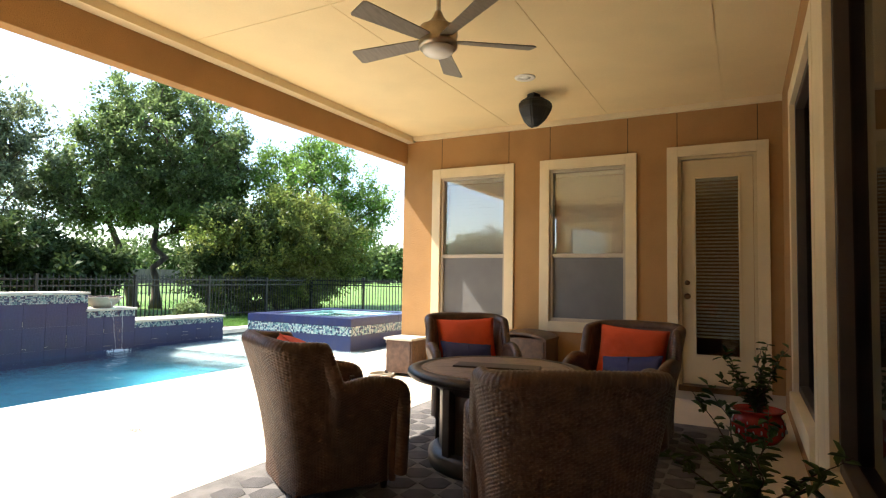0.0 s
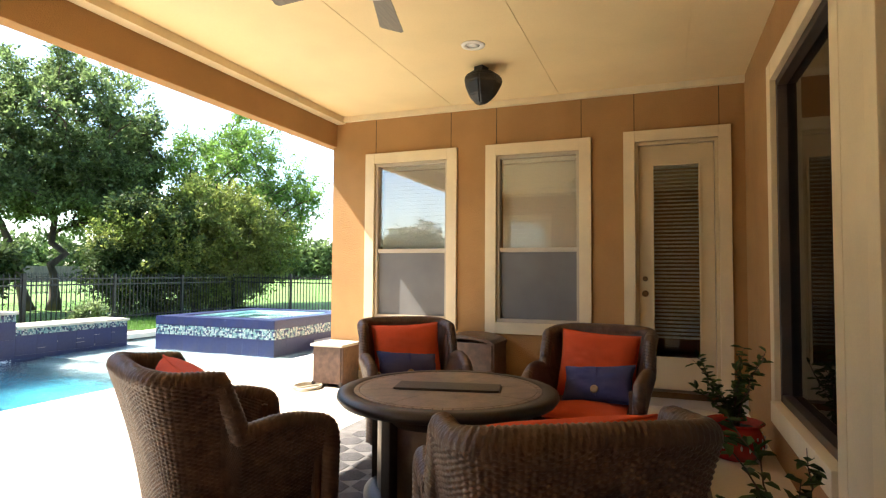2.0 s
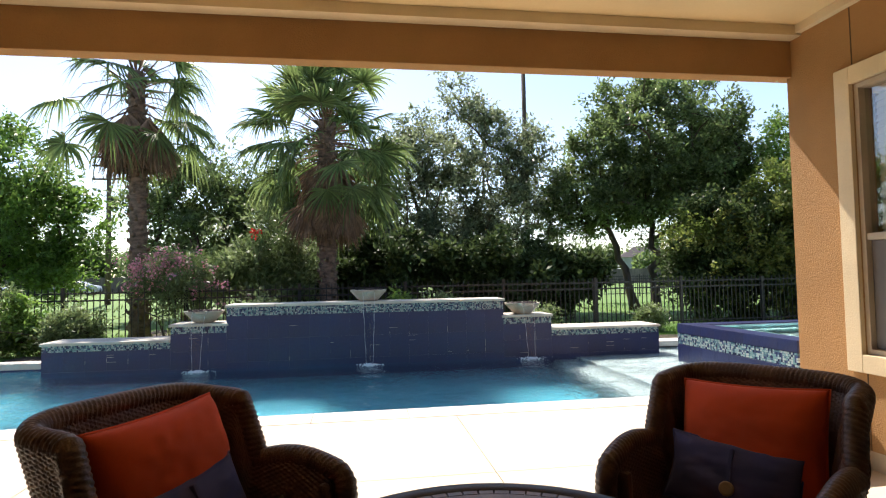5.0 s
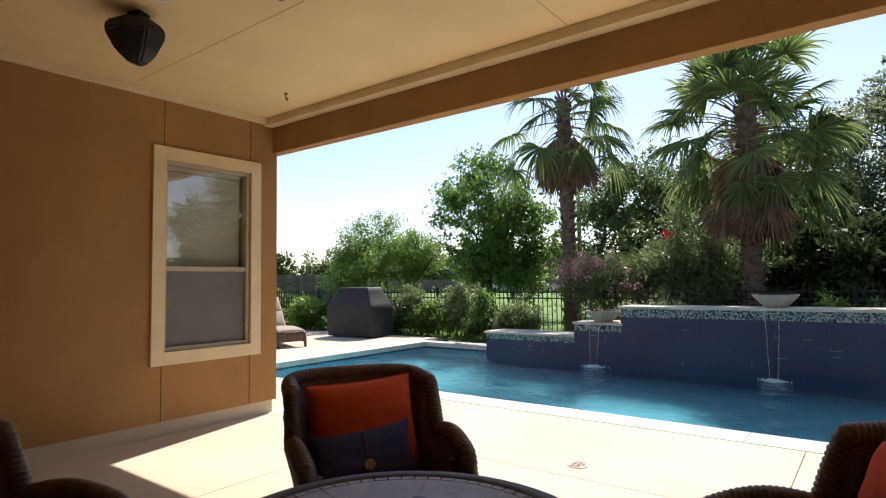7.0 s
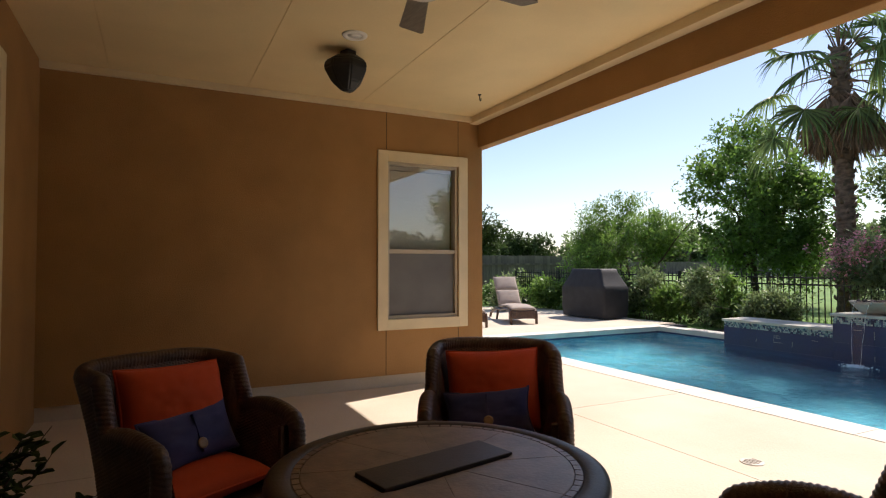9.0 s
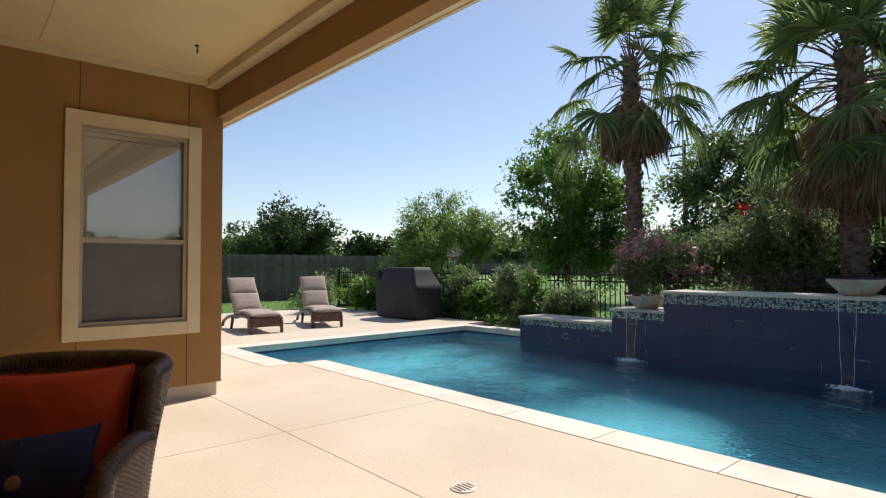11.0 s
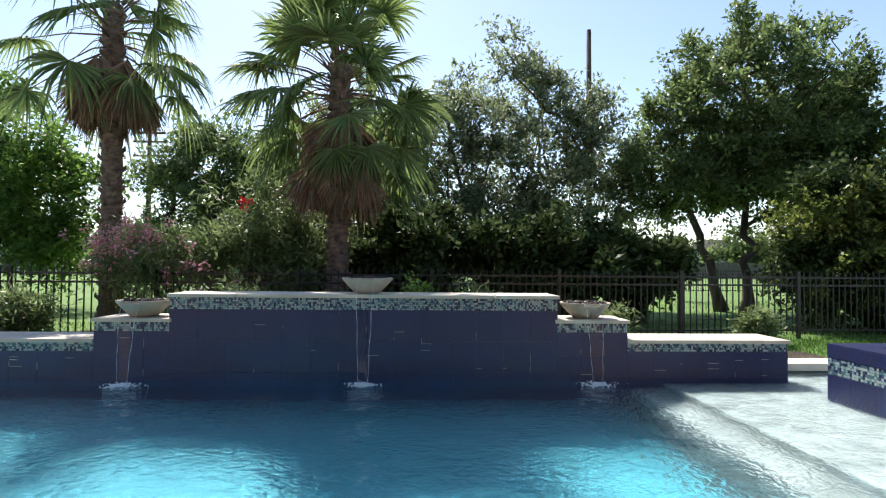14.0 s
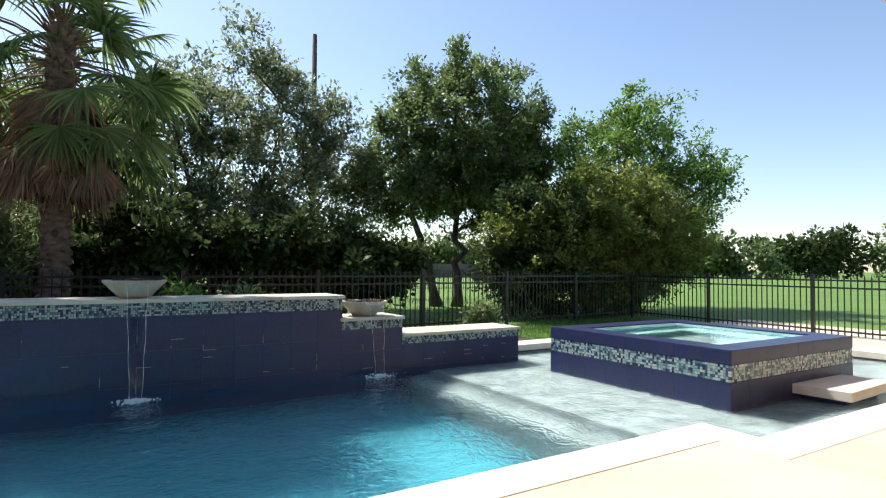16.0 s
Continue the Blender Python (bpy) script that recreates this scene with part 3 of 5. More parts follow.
# ---- the feature wall, bowls and spa ----
def chips(x0, x1, z0, z1, y, size=0.021, axis="y", out=-1):
    """A band of small square mosaic chips on a face, in one mesh."""
    nx, nz = int((x1 - x0) / size), max(1, int((z1 - z0) / size))
    sx, sz = (x1 - x0) / nx, (z1 - z0) / nz
    verts, faces, h = [], [], .0015
    for i in range(nx):
        for j in range(nz):
            a, b, c, d, k = x0 + i * sx + h, x0 + (i + 1) * sx - h, z0 + j * sz + h, z0 + (j + 1) * sz - h, len(verts)
            for o in (0, .004 * out):
                for u, w in ((a, c), (b, c), (b, d), (a, d)):
                    verts.append((u, y + o, w) if axis == "y" else (y + o, u, w))
            faces += [(k + 4, k + 5, k + 6, k + 7), (k, k + 1, k + 5, k + 4), (k + 1, k + 2, k + 6, k + 5), (k + 2, k + 3, k + 7, k + 6), (k + 3, k, k + 4, k + 7)]
    me = bpy.data.meshes.new("mosaic_band")
    me.from_pydata(verts, [], faces)
    me.materials.append(MOSAIC)
    return me


def mosaic(parent, *args, **kw):
    ob = new("mosaic_band", chips(*args, **kw))
    ob.parent = parent
    ob["kind"] = "stuff"
    return tagged(ob, "green, white and navy glass mosaic band")


TILES = {}


def tiles(parent, a0, a1, z0, z1, y, size=0.305, axis="y", out=-1):
    na, nz = max(1, round((a1 - a0) / size)), max(1, round((z1 - z0) / size))
    sa, sz = (a1 - a0) / na, (z1 - z0) / nz
    key = (round(sa, 3), round(sz, 3), axis)
    if key not in TILES:
        s, t = sa / 2 - .001, sz / 2 - .001
        TILES[key] = mesh_of("tile", boxes((-s, s, -.004, .004, -t, t) if axis == "y" else (-.004, .004, -s, s, -t, t), bevel=.0012), BLUE_TILE)
    for i in range(na):
        for j in range(nz):
            o = new("tile", TILES[key])
            o.parent = parent
            u, w = a0 + (i + .5) * sa, z0 + (j + .5) * sz
            o.location = (u, y + random.uniform(-.001, .001), w) if axis == "y" else (y, u, w)


YF = 7.57
for x0, x1, z, what in ((-2.605, 1.815, .88, "tall"), (-3.43, -2.605, .60, "stepped"), (1.815, 2.645, .60, "stepped"), (-5.24, -3.43, .37, "low"), (2.645, 4.58, .37, "low")):
    w = thing("feature_wall", Matrix.Identity(4), f"{what} blue-tiled water feature wall with a pale stone cap", "feature wall", "pool feature walls", "structure")
    back = YF + (.62 if what == "low" else .6)
    part("core", boxes((x0, x1, YF + .006, back, -1.5, z - .04)), GROUT, w)
    low = {"tall": .70, "stepped": .45, "low": .23}[what]
    tiles(w, x0, x1, -.36, low, YF, .305)
    mosaic(w, x0 + .002, x1 - .002, low + .004, z - .042, YF + .004)
    if what == "tall":
        for sx, o in ((x0, -1), (x1, 1)):
            tiles(w, YF, back, .61, .70, sx, .3, "x", o)
            mosaic(w, YF, back, .705, z - .042, sx - .003 * o, axis="x", out=o)
    bm, rg = bmesh.new(), random.Random(int(x0 * 50))
    for k in range(int(5 * (x1 - x0))):
        na = max(1, round((x1 - x0) / .305))
        u, v = x0 + (x1 - x0) / na * rg.randint(1, na - 1) if na > 1 else x0 + .2, rg.uniform(-.05, low - .06)
        if rg.random() < .6:
            box(bm, u - .0016, u + .0016, YF - .0062, YF - .003, v - rg.uniform(.02, .09), v)
        else:
            box(bm, u, u + rg.uniform(.03, .14), YF - .0062, YF - .003, v - .0016, v + .0016)
    k = part("lime_streak", bm, CAP, w, "pale lime streaks on tile joints")
    k["kind"] = "stuff"
    n = max(1, round((x1 - x0) / .75))
    for i in range(n):
        a, b = x0 - (.025 if i == 0 and what != "low" or x0 < -5 else -.002), x1 + (.025 if i == n - 1 and what != "low" or x1 > 4.5 else -.002)
        u0, u1 = a + (b - a) * i / n, a + (b - a) * (i + 1) / n
        part("cap_stone", boxes((u0 + .001, u1 - .001, YF - .03, back + .03, z - .04, z), bevel=.006), CAP, w)


def fire_bowl(x, y, z, label, planted):
    b = thing("stone_bowl", pose(x, y, z), label, "bowl", "water bowls")
    part("bowl", lathe(bmesh.new(), [(.13, 0), (.15, .01), (.295, .165), (.305, .19), (.285, .19), (.27, .17), (.12, .05)], 40), BOWL, b)
    part("spout", boxes((-.10, .10, -.335, -.2, .155, .168), (-.105, -.095, -.335, -.2, .155, .19), (.095, .105, -.335, -.2, .155, .19)), BOWL, b)
    bm = bmesh.new()
    rng = random.Random(int(x * 100))
    for i in range(90):
        r, a = .25 * math.sqrt(rng.random()), rng.random() * 6.28
        bmesh.ops.create_icosphere(bm, subdivisions=1, radius=rng.uniform(.018, .035), matrix=pose(r * math.cos(a), r * math.sin(a), .165 + rng.uniform(0, .02), rng.random() * 90, rng.random() * 90))
    k = part("lava_rock", bm, LAVA, b, "dark reddish lava rocks")
    k["kind"] = "stuff"
    fall = thing("waterfall_sheet", Matrix.Identity(4), "thin glassy sheet of water falling into the pool", "water", "falling water")
    bm = bmesh.new()
    grid = []
    h = z + .16 - WATER_Z
    for i in range(15):
        t = i / 14
        row, half = [], .095 * (1 - .45 * t)
        for j in range(9):
            u = (j - 4) / 4
            row.append(bm.verts.new((x + u * half + .004 * math.sin(9 * t + j), y - .335 - .16 * math.sqrt(t) + .006 * math.sin(j * 2 + 11 * t), z + .16 - h * t)))
        grid.append(row)
    for r0, r1 in zip(grid, grid[1:]):
        for j in range(8):
            bm.faces.new((r0[j], r0[j + 1], r1[j + 1], r1[j])).smooth = True
    bmesh.ops.solidify(bm, geom=bm.faces[:], thickness=.004)
    s = part("sheet", bm, SPRAY, fall)
    s.visible_shadow = False
    for u in (-1, 1):
        bm = bmesh.new()
        tube(bm, [(x + u * .095 * (1 - .45 * t) + .004 * math.sin(17 * t), y - .337 - .16 * math.sqrt(t), z + .16 - h * t) for t in [k / 14 for k in range(15)]], [.0008 + .0009 * (k % 3) for k in range(15)], 6)
        part("edge_strand", bm, FOAM, fall, "white strand at the sheet's edge")
    bm = bmesh.new()
    for i in range(160):
        r, a = abs(rng.gauss(0, .09)), rng.random() * 6.28
        bmesh.ops.create_icosphere(bm, subdivisions=1, radius=rng.uniform(.004, .016) * (1.3 - min(r * 4, 1)), matrix=Matrix.Translation((x + 1.5 * r * math.cos(a), y - .5 + r * math.sin(a), WATER_Z + rng.uniform(0, .025))))
    k = part("splash", bm, FOAM, fall, "white splash where the water lands")
    k["kind"] = "stuff"


fire_bowl(-0.41, YF + .26, .88, "cast stone water bowl with lava rock on the tall wall", False)
fire_bowl(-3.00, YF + .26, .60, "cast stone water bowl with plants behind on the stepped wall", True)
fire_bowl(2.22, YF + .26, .60, "cast stone water bowl with lava rock on the stepped wall", False)

SX0, SX1, SY0, SY1, SZ = 4.42, 6.92, 4.20, 6.70, .455
spa = thing("spa", Matrix.Identity(4), "raised square spa faced in blue tile and mosaic", "spa")
part("shell", boxes((SX0 + .006, SX1 - .006, SY0 + .006, SY0 + .35, -.5, SZ - .012), (SX0 + .006, SX1 - .006, SY1 - .35, SY1 - .006, -.5, SZ - .012), (SX0 + .006, SX0 + .35, SY0 + .35, SY1 - .35, -.5, SZ - .012), (SX1 - .35, SX1 - .006, SY0 + .35, SY1 - .35, -.5, SZ - .012), (SX0 + .35, SX1 - .35, SY0 + .35, SY1 - .35, -.5, -.4)), GROUT, spa)
for y, o in ((SY0, -1), (SY1, 1)):
    tiles(spa, SX0, SX1, -.24, .14, y, .3, "y", o)
    tiles(spa, SX0, SX1, .315, SZ - .006, y, .3, "y", o)
    mosaic(spa, SX0, SX1, .145, .31, y - .004 * o, .027, "y", o)
for x, o in ((SX0, -1), (SX1, 1)):
    tiles(spa, SY0, SY1, -.24, .14, x, .3, "x", o)
    tiles(spa, SY0, SY1, .315, SZ - .006, x, .3, "x", o)
    mosaic(spa, SY0, SY1, .145, .31, x - .004 * o, .027, "x", o)
for i in range(8):
    for j in range(8):
        if i in (0, 7) or j in (0, 7):
            sx, sy = (SX1 - SX0) / 8, (SY1 - SY0) / 8
            part("rim_tile", boxes((SX0 + i * sx + .002, SX0 + (i + 1) * sx - .002, SY0 + j * sy + .002, SY0 + (j + 1) * sy - .002, SZ - .012, SZ), bevel=.0015), BLUE_TILE, spa)
part("inner_wall", boxes((SX0 + .32, SX1 - .32, SY0 + .32, SY0 + .36, -.4, SZ - .015), (SX0 + .32, SX1 - .32, SY1 - .36, SY1 - .32, -.4, SZ - .015), (SX0 + .32, SX0 + .36, SY0 + .36, SY1 - .36, -.4, SZ - .015), (SX1 - .36, SX1 - .32, SY0 + .36, SY1 - .36, -.4, SZ - .015)), SPA_PLASTER, spa)
part("bench", boxes((SX0 + .36, SX1 - .36, SY0 + .36, SY0 + .75, -.4, .12), (SX0 + .36, SX1 - .36, SY1 - .75, SY1 - .36, -.4, .12), (SX0 + .36, SX0 + .75, SY0 + .75, SY1 - .75, -.4, .12), (SX1 - .75, SX1 - .36, SY0 + .75, SY1 - .75, -.4, .12)), SPA_PLASTER, spa, "pale submerged bench")
bm = bmesh.new()
bmesh.ops.create_grid(bm, x_segments=1, y_segments=1, size=.5, matrix=Matrix.LocRotScale(((SX0 + SX1) / 2, (SY0 + SY1) / 2, SZ - .03), None, (SX1 - SX0 - .64, SY1 - SY0 - .64, 1)))
k = part("spa_water", bm, SPA_WATER, spa, "still clear spa water just below the rim")
k.visible_shadow = False


# ---- seating round the fire table ----
def outline(u):
    """Plan of the chair's shell: u from 0 (front of one arm) round the back to 1. Returns x, y, outward x, outward y."""
    a = (u - .5) * 2
    t = abs(a)
    s = 1 if a > 0 else -1
    if t > .5:
        k = (t - .5) / .5
        return s * (0.39 + .015 * math.sin(k * 3.1)), -.19 + .47 * k, s, 0.0
    ang = t / .5 * math.pi / 2
    e = .5
    x, y = 0.39 * math.sin(ang) ** e, -.19 - .20 * math.cos(ang) ** e
    nx, ny = math.sin(ang), -math.cos(ang)
    return s * x, y, s * nx, ny


def rim_height(u):
    t = abs(u - .5) * 2
    k = min(max((t - .53) / .075, 0), 1)
    k = k * k * (3 - 2 * k)
    arm = .585 + .03 * math.sin(min(max((t - .6) / .4, 0), 1) * math.pi)
    return (.82 + .025 * math.cos(t * 3.3)) * (1 - k) + arm * k


def recline(u, z):
    t = abs(u - .5) * 2
    return .09 * min(max((.62 - t) / .2, 0), 1) * max(z - .15, 0) / .7


def woven(inner, nu, nv, stakes, rows):
    """The woven shell: rows of strands round upright stakes, the back leaning out towards its top."""
    bm = bmesh.new()
    grid = []
    us = [k / 3000 for k in range(3001)]
    plan = np.array([outline(u)[:2] for u in us])
    run = np.concatenate([[0], np.cumsum(np.hypot(*np.diff(plan, axis=0).T))])
    for i in range(nu + 1):
        u = float(np.interp(run[-1] * i / nu, run, us))
        x, y, ox, oy = outline(u)
        h = rim_height(u)
        col = []
        for j in range(nv + 1):
            v = j / nv
            z = .05 + (h - .05) * v
            flare = .05 * v ** 1.5 - .02 * math.sin(v * math.pi) - (.04 * (1 - v))
            ridge = math.sin(((z / .0165 + (int(i / nu * stakes) % 2) * .5) % 1) * math.pi) ** .7
            column = abs(math.sin(i / nu * stakes * math.pi))
            lift = .0012 * column + .0085 * ridge * (.55 + .45 * column)
            d = (-.085 if inner else 0) + flare + lift
            col.append(bm.verts.new((x + ox * d, y + oy * d - recline(u, z), z)))
        grid.append(col)
    for a, b in zip(grid, grid[1:]):
        for j in range(nv):
            bm.faces.new((a[j], a[j + 1], b[j + 1], b[j]) if inner else (a[j], b[j], b[j + 1], a[j + 1])).smooth = True
    return bm


def braid(points, r, sides=28, twist=0.045):
    """A thick plaited roll through points."""
    bm = bmesh.new()
    pts = [Vector(p) for p in points]
    dense, run_len = [], [0]
    for p, q in zip(pts, pts[1:]):
        n = max(1, int((q - p).length / .006))
        dense += [p.lerp(q, k / n) for k in range(n)]
    dense.append(pts[-1])
    rings, s = [], 0
    for i, p in enumerate(dense):
        d = (dense[min(i + 1, len(dense) - 1)] - dense[max(i - 1, 0)]).normalized()
        w = d.orthogonal().normalized() if i == 0 else (w - d * w.dot(d)).normalized()
        v = d.cross(w)
        s += (dense[i] - dense[i - 1]).length if i else 0
        ring = []
        for k in range(sides):
            a = 2 * math.pi * k / sides
            rr = r * (.86 + .17 * abs(math.sin(1.5 * a + s / .021 * math.pi)))
            ring.append(bm.verts.new(p + (w * math.cos(a) + v * math.sin(a)) * rr))
        rings.append(ring)
    for a, b in zip(rings, rings[1:]):
        for k in range(sides):
            bm.faces.new((a[k], a[(k + 1) % sides], b[(k + 1) % sides], b[k])).smooth = True
    bm.faces.new(rings[0][::-1])
    bm.faces.new(rings[-1])
    return bm


def wicker_chair():
    c = thing("wicker_armchair", Matrix.Identity(4), "dark brown woven wicker club armchair with rolled arms", "armchair", "armchairs round the fire table")
    part("outer_shell", woven(False, 440, 260, 104, 66), WICKER, c)
    part("inner_shell", woven(True, 300, 180, 104, 66), WICKER, c)
    top = []
    for i in range(61):
        u = i / 60
        x, y, ox, oy = outline(u)
        top.append((x + ox * .01, y + oy * .01 - recline(u, rim_height(u)), rim_height(u) + .005))
    (ax, ay, az), (bx, by, bz) = top[0], top[-1]
    tip = ((.022, -.012), (.04, -.04), (.046, -.09), (.042, -.25), (.03, -.5))
    top = [(ax, ay + o, az + d) for o, d in reversed(tip)] + top + [(bx, by + o, bz + d) for o, d in tip]
    part("rolled_rim", braid(top, .046), WICKER, c, "plaited wicker roll")
    for s in (-1, 1):
        part("arm_panel", boxes((s * .365 - .045, s * .365 + .045, .24, .282, .05, .56), bevel=.02), WICKER, c)
    part("apron", boxes((-.31, .31, .22, .265, .06, .26), bevel=.015), WICKER, c)
    part("seat_deck", boxes((-.33, .33, -.33, .24, .22, .26)), WICKER, c)
    for x in (-.31, .31):
        for y in (-.30, .24):
            part("foot", tube(bmesh.new(), [(x, y, .0), (x, y, .07)], [.022, .03], 10), IRON, c)
    for p in c.children:
        p.data.transform(Matrix.Diagonal((.84, .92, .97, 1)))
    return c


def puff(w, h, d, seed, pinch=.12, grid=36, soft=2.6):
    """A stuffed cushion: flat-sided, thick in the middle, drawn in at the seams, with creases."""
    bm = bmesh.new()
    sheets = []
    for s in (-1, 1):
        rows = []
        for i in range(grid + 1):
            row = []
            for j in range(grid + 1):
                u, v = i / grid * 2 - 1, j / grid * 2 - 1
                full = max(0, (1 - abs(u) ** soft) * (1 - abs(v) ** soft)) ** .42
                cx, cy = 1 - pinch * (1 - abs(v) ** 2) * abs(u) ** 3, 1 - pinch * (1 - abs(u) ** 2) * abs(v) ** 3
                crease = noise.noise(Vector((u * 2.3 + seed, v * 2.3, s * 3.0))) * .12 + noise.noise(Vector((u * 6 + seed, v * 6, s))) * .035
                row.append(bm.verts.new((u * w / 2 * cx, s * d / 2 * full * (1 + crease), v * h / 2 * cy)))
            rows.append(row)
        for a, b in zip(rows, rows[1:]):
            for j in range(grid):
                q = (a[j], b[j], b[j + 1], a[j + 1])
                bm.faces.new(q if s < 0 else q[::-1]).smooth = True
        sheets.append(rows)
    bmesh.ops.remove_doubles(bm, verts=bm.verts, dist=.0008)
    return bm


def seam_cord(w, h, pinch, r=.006):
    pts = []
    for k in range(65):
        t = k / 64 * 4
        side, f = int(t) % 4, (t % 1) * 2 - 1
        u, v = ((f, -1), (1, f), (-f, 1), (-1, -f))[side]
        cx, cy = 1 - pinch * (1 - abs(v) ** 2) * abs(u) ** 3, 1 - pinch * (1 - abs(u) ** 2) * abs(v) ** 3
        pts.append((u * w / 2 * cx, 0, v * h / 2 * cy))
    return tube(bmesh.new(), pts, r, 6, False)


def cushion(kind, w, h, d, material, seed, pinch, label, group, button=False):
    c = thing(kind, Matrix.Identity(4), label, "cushion" if "cushion" in kind else "pillow", group)
    part("cover", puff(w, h, d, seed, pinch), material, c)
    part("piping", seam_cord(w, h, pinch), material, c)
    if button:
        part("flap_seam", boxes((-.006, .006, d * .5 - .02, d * .5 + .006, -h * .36, h * .36), bevel=.002), material, c)
        bm = lathe(bmesh.new(), [(.024, 0), (.026, .004), (.02, .009), (.012, .006)], 18)
        bmesh.ops.rotate(bm, verts=bm.verts, matrix=Matrix.Rotation(radians(-90), 3, "X"))
        b = part("button", bm, BUTTON, c, "round pale horn button")
        b.location = (0, d * .5 + .004, -h * .2)
    return c


protos = [wicker_chair(),
          cushion("seat_cushion", .50, .53, .15, ORANGE, 3, .03, "plump orange canvas seat cushion on a wicker chair", "seat cushions"),
          cushion("back_cushion", .52, .45, .25, ORANGE, 9, .06, "plump orange canvas back cushion with creased corners", "back cushions"),
          cushion("lumbar_pillow", .47, .25, .13, NAVY, 15, .10, "small navy blue pillow with a round button", "lumbar pillows", True)]
SEATS = [(0.75, 0.16, 126), (0.66, -1.14, 84), (-1.05, 0.22, -121), (-1.33, -1.21, -61)]
for i, (x, y, turn) in enumerate(SEATS):
    base = pose(x, y, .01, 0, 0, turn)
    poses = [base, base @ pose(0, -.02, .335, 90, 0, 0), base @ pose(0, -.19, .605, 16, (2, -3, 3, -2)[i], 0), base @ pose((.02, -.03, .03, 0)[i], -.05, .51, 24, (-3, 4, 6, 3)[i], (4, -4, 0, 6)[i])]
    for k, m in enumerate(poses):
        if i == 0:
            protos[k].matrix_world = m
        else:
            copy_thing(protos[k], m)

TX, TY, TZ, TR = -0.26, -0.50, .61, .585
table = thing("fire_table", pose(TX, TY, 0.01, 0, 0, 12), "round slate-topped fire table on a dark bronze drum", "table")
part("rim", lathe(bmesh.new(), [(TR - .10, TZ - .06), (TR - .02, TZ - .055), (TR, TZ - .03), (TR - .005, TZ - .008), (TR - .025, TZ), (TR - .085, TZ), (TR - .09, TZ - .012)], 72), IRON, table, "dark cast stone rim")
part("underlayer", lathe(bmesh.new(), [(TR - .06, TZ - .05), (TR - .06, TZ - .008)], 64), SEAM, table)
for i in range(64):
    a0, a1 = 2 * math.pi * i / 64 + .006, 2 * math.pi * (i + 1) / 64 - .006
    bm = bmesh.new()
    vs = [[bm.verts.new((r * math.cos(a), r * math.sin(a), z)) for r, a in ((TR - .115, a0), (TR - .09, a0), (TR - .09, a1), (TR - .115, a1))] for z in (TZ - .012, TZ + .001)]
    bm.faces.new(vs[1])
    for k in range(4):
        bm.faces.new((vs[0][k], vs[0][(k + 1) % 4], vs[1][(k + 1) % 4], vs[1][k]))
    part("border_chip", bm, SLATE, table)
IW, IL = .10, .285
for i in range(8):
    bm = bmesh.new()
    a0, a1 = 2 * math.pi * i / 8 + .3, 2 * math.pi * (i + 1) / 8 + .3
    ring = [(TR - .118) * Vector((math.cos(a0 + (a1 - a0) * k / 8), math.sin(a0 + (a1 - a0) * k / 8), 0)) for k in range(9)]

    def inner(a):
        c, s = math.cos(a), math.sin(a)
        k = min(IW / max(abs(c), 1e-6), IL / max(abs(s), 1e-6))
        return Vector((c * k, s * k, 0))
    inn = [inner(a0 + (a1 - a0) * k / 8) for k in range(9)]
    for k in range(8):
        q = [inn[k], ring[k], ring[k + 1], inn[k + 1]]
        bm.faces.new([bm.verts.new(p + Vector((0, 0, TZ))) for p in q])
    bmesh.ops.remove_doubles(bm, verts=bm.verts, dist=1e-4)
    bmesh.ops.inset_region(bm, faces=bm.faces[:], thickness=.003, depth=.0015, use_boundary=True)
    part("top_tile", bm, SLATE, table)
part("burner_cover", boxes((-IW + .008, IW - .008, -IL + .008, IL - .008, TZ - .02, TZ + .012), bevel=.004), IRON, table, "dark metal burner lid")
part("drum", lathe(bmesh.new(), [(.36, .10), (.37, .12), (.37, TZ - .06), (.36, TZ - .05)], 48), IRON2, table)
part("base_ring", lathe(bmesh.new(), [(.43, 0), (.44, .02), (.44, .09), (.40, .12), (.36, .12)], 48), IRON, table)
part("neck_ring", lathe(bmesh.new(), [(.37, TZ - .14), (.42, TZ - .10), (.46, TZ - .06), (.40, TZ - .055)], 48), IRON, table)
for k in range(6):
    a = k * math.pi / 3 + .4
    bm = boxes((.37, .42, -.035, .035, .09, TZ - .1), bevel=.006)
    bmesh.ops.rotate(bm, verts=bm.verts, matrix=Matrix.Rotation(a, 3, "Z"))
    part("pilaster", bm, IRON, table)


# ---- patio fixtures and small things ----
fan = thing("ceiling_fan", pose(-0.79, -0.31, CZ), "brushed nickel ceiling fan with five weathered blades", "fan")
part("canopy", lathe(bmesh.new(), [(.075, 0), (.07, -.03), (.03, -.06)][::-1], 32), NICKEL, fan)
part("downrod", tube(bmesh.new(), [(0, 0, -.05), (0, 0, -.25)], .014, 12), NICKEL, fan)
part("motor", lathe(bmesh.new(), [(.02, -.22), (.035, -.26), (.08, -.31), (.115, -.325), (.12, -.37), (.11, -.40), (.118, -.41), (.118, -.445), (.10, -.45)][::-1], 40), NICKEL, fan)
part("light_bowl", lathe(bmesh.new(), [(.01, -.50), (.05, -.497), (.085, -.48), (.105, -.452)], 40), OPAL, fan, "white opal glass light")
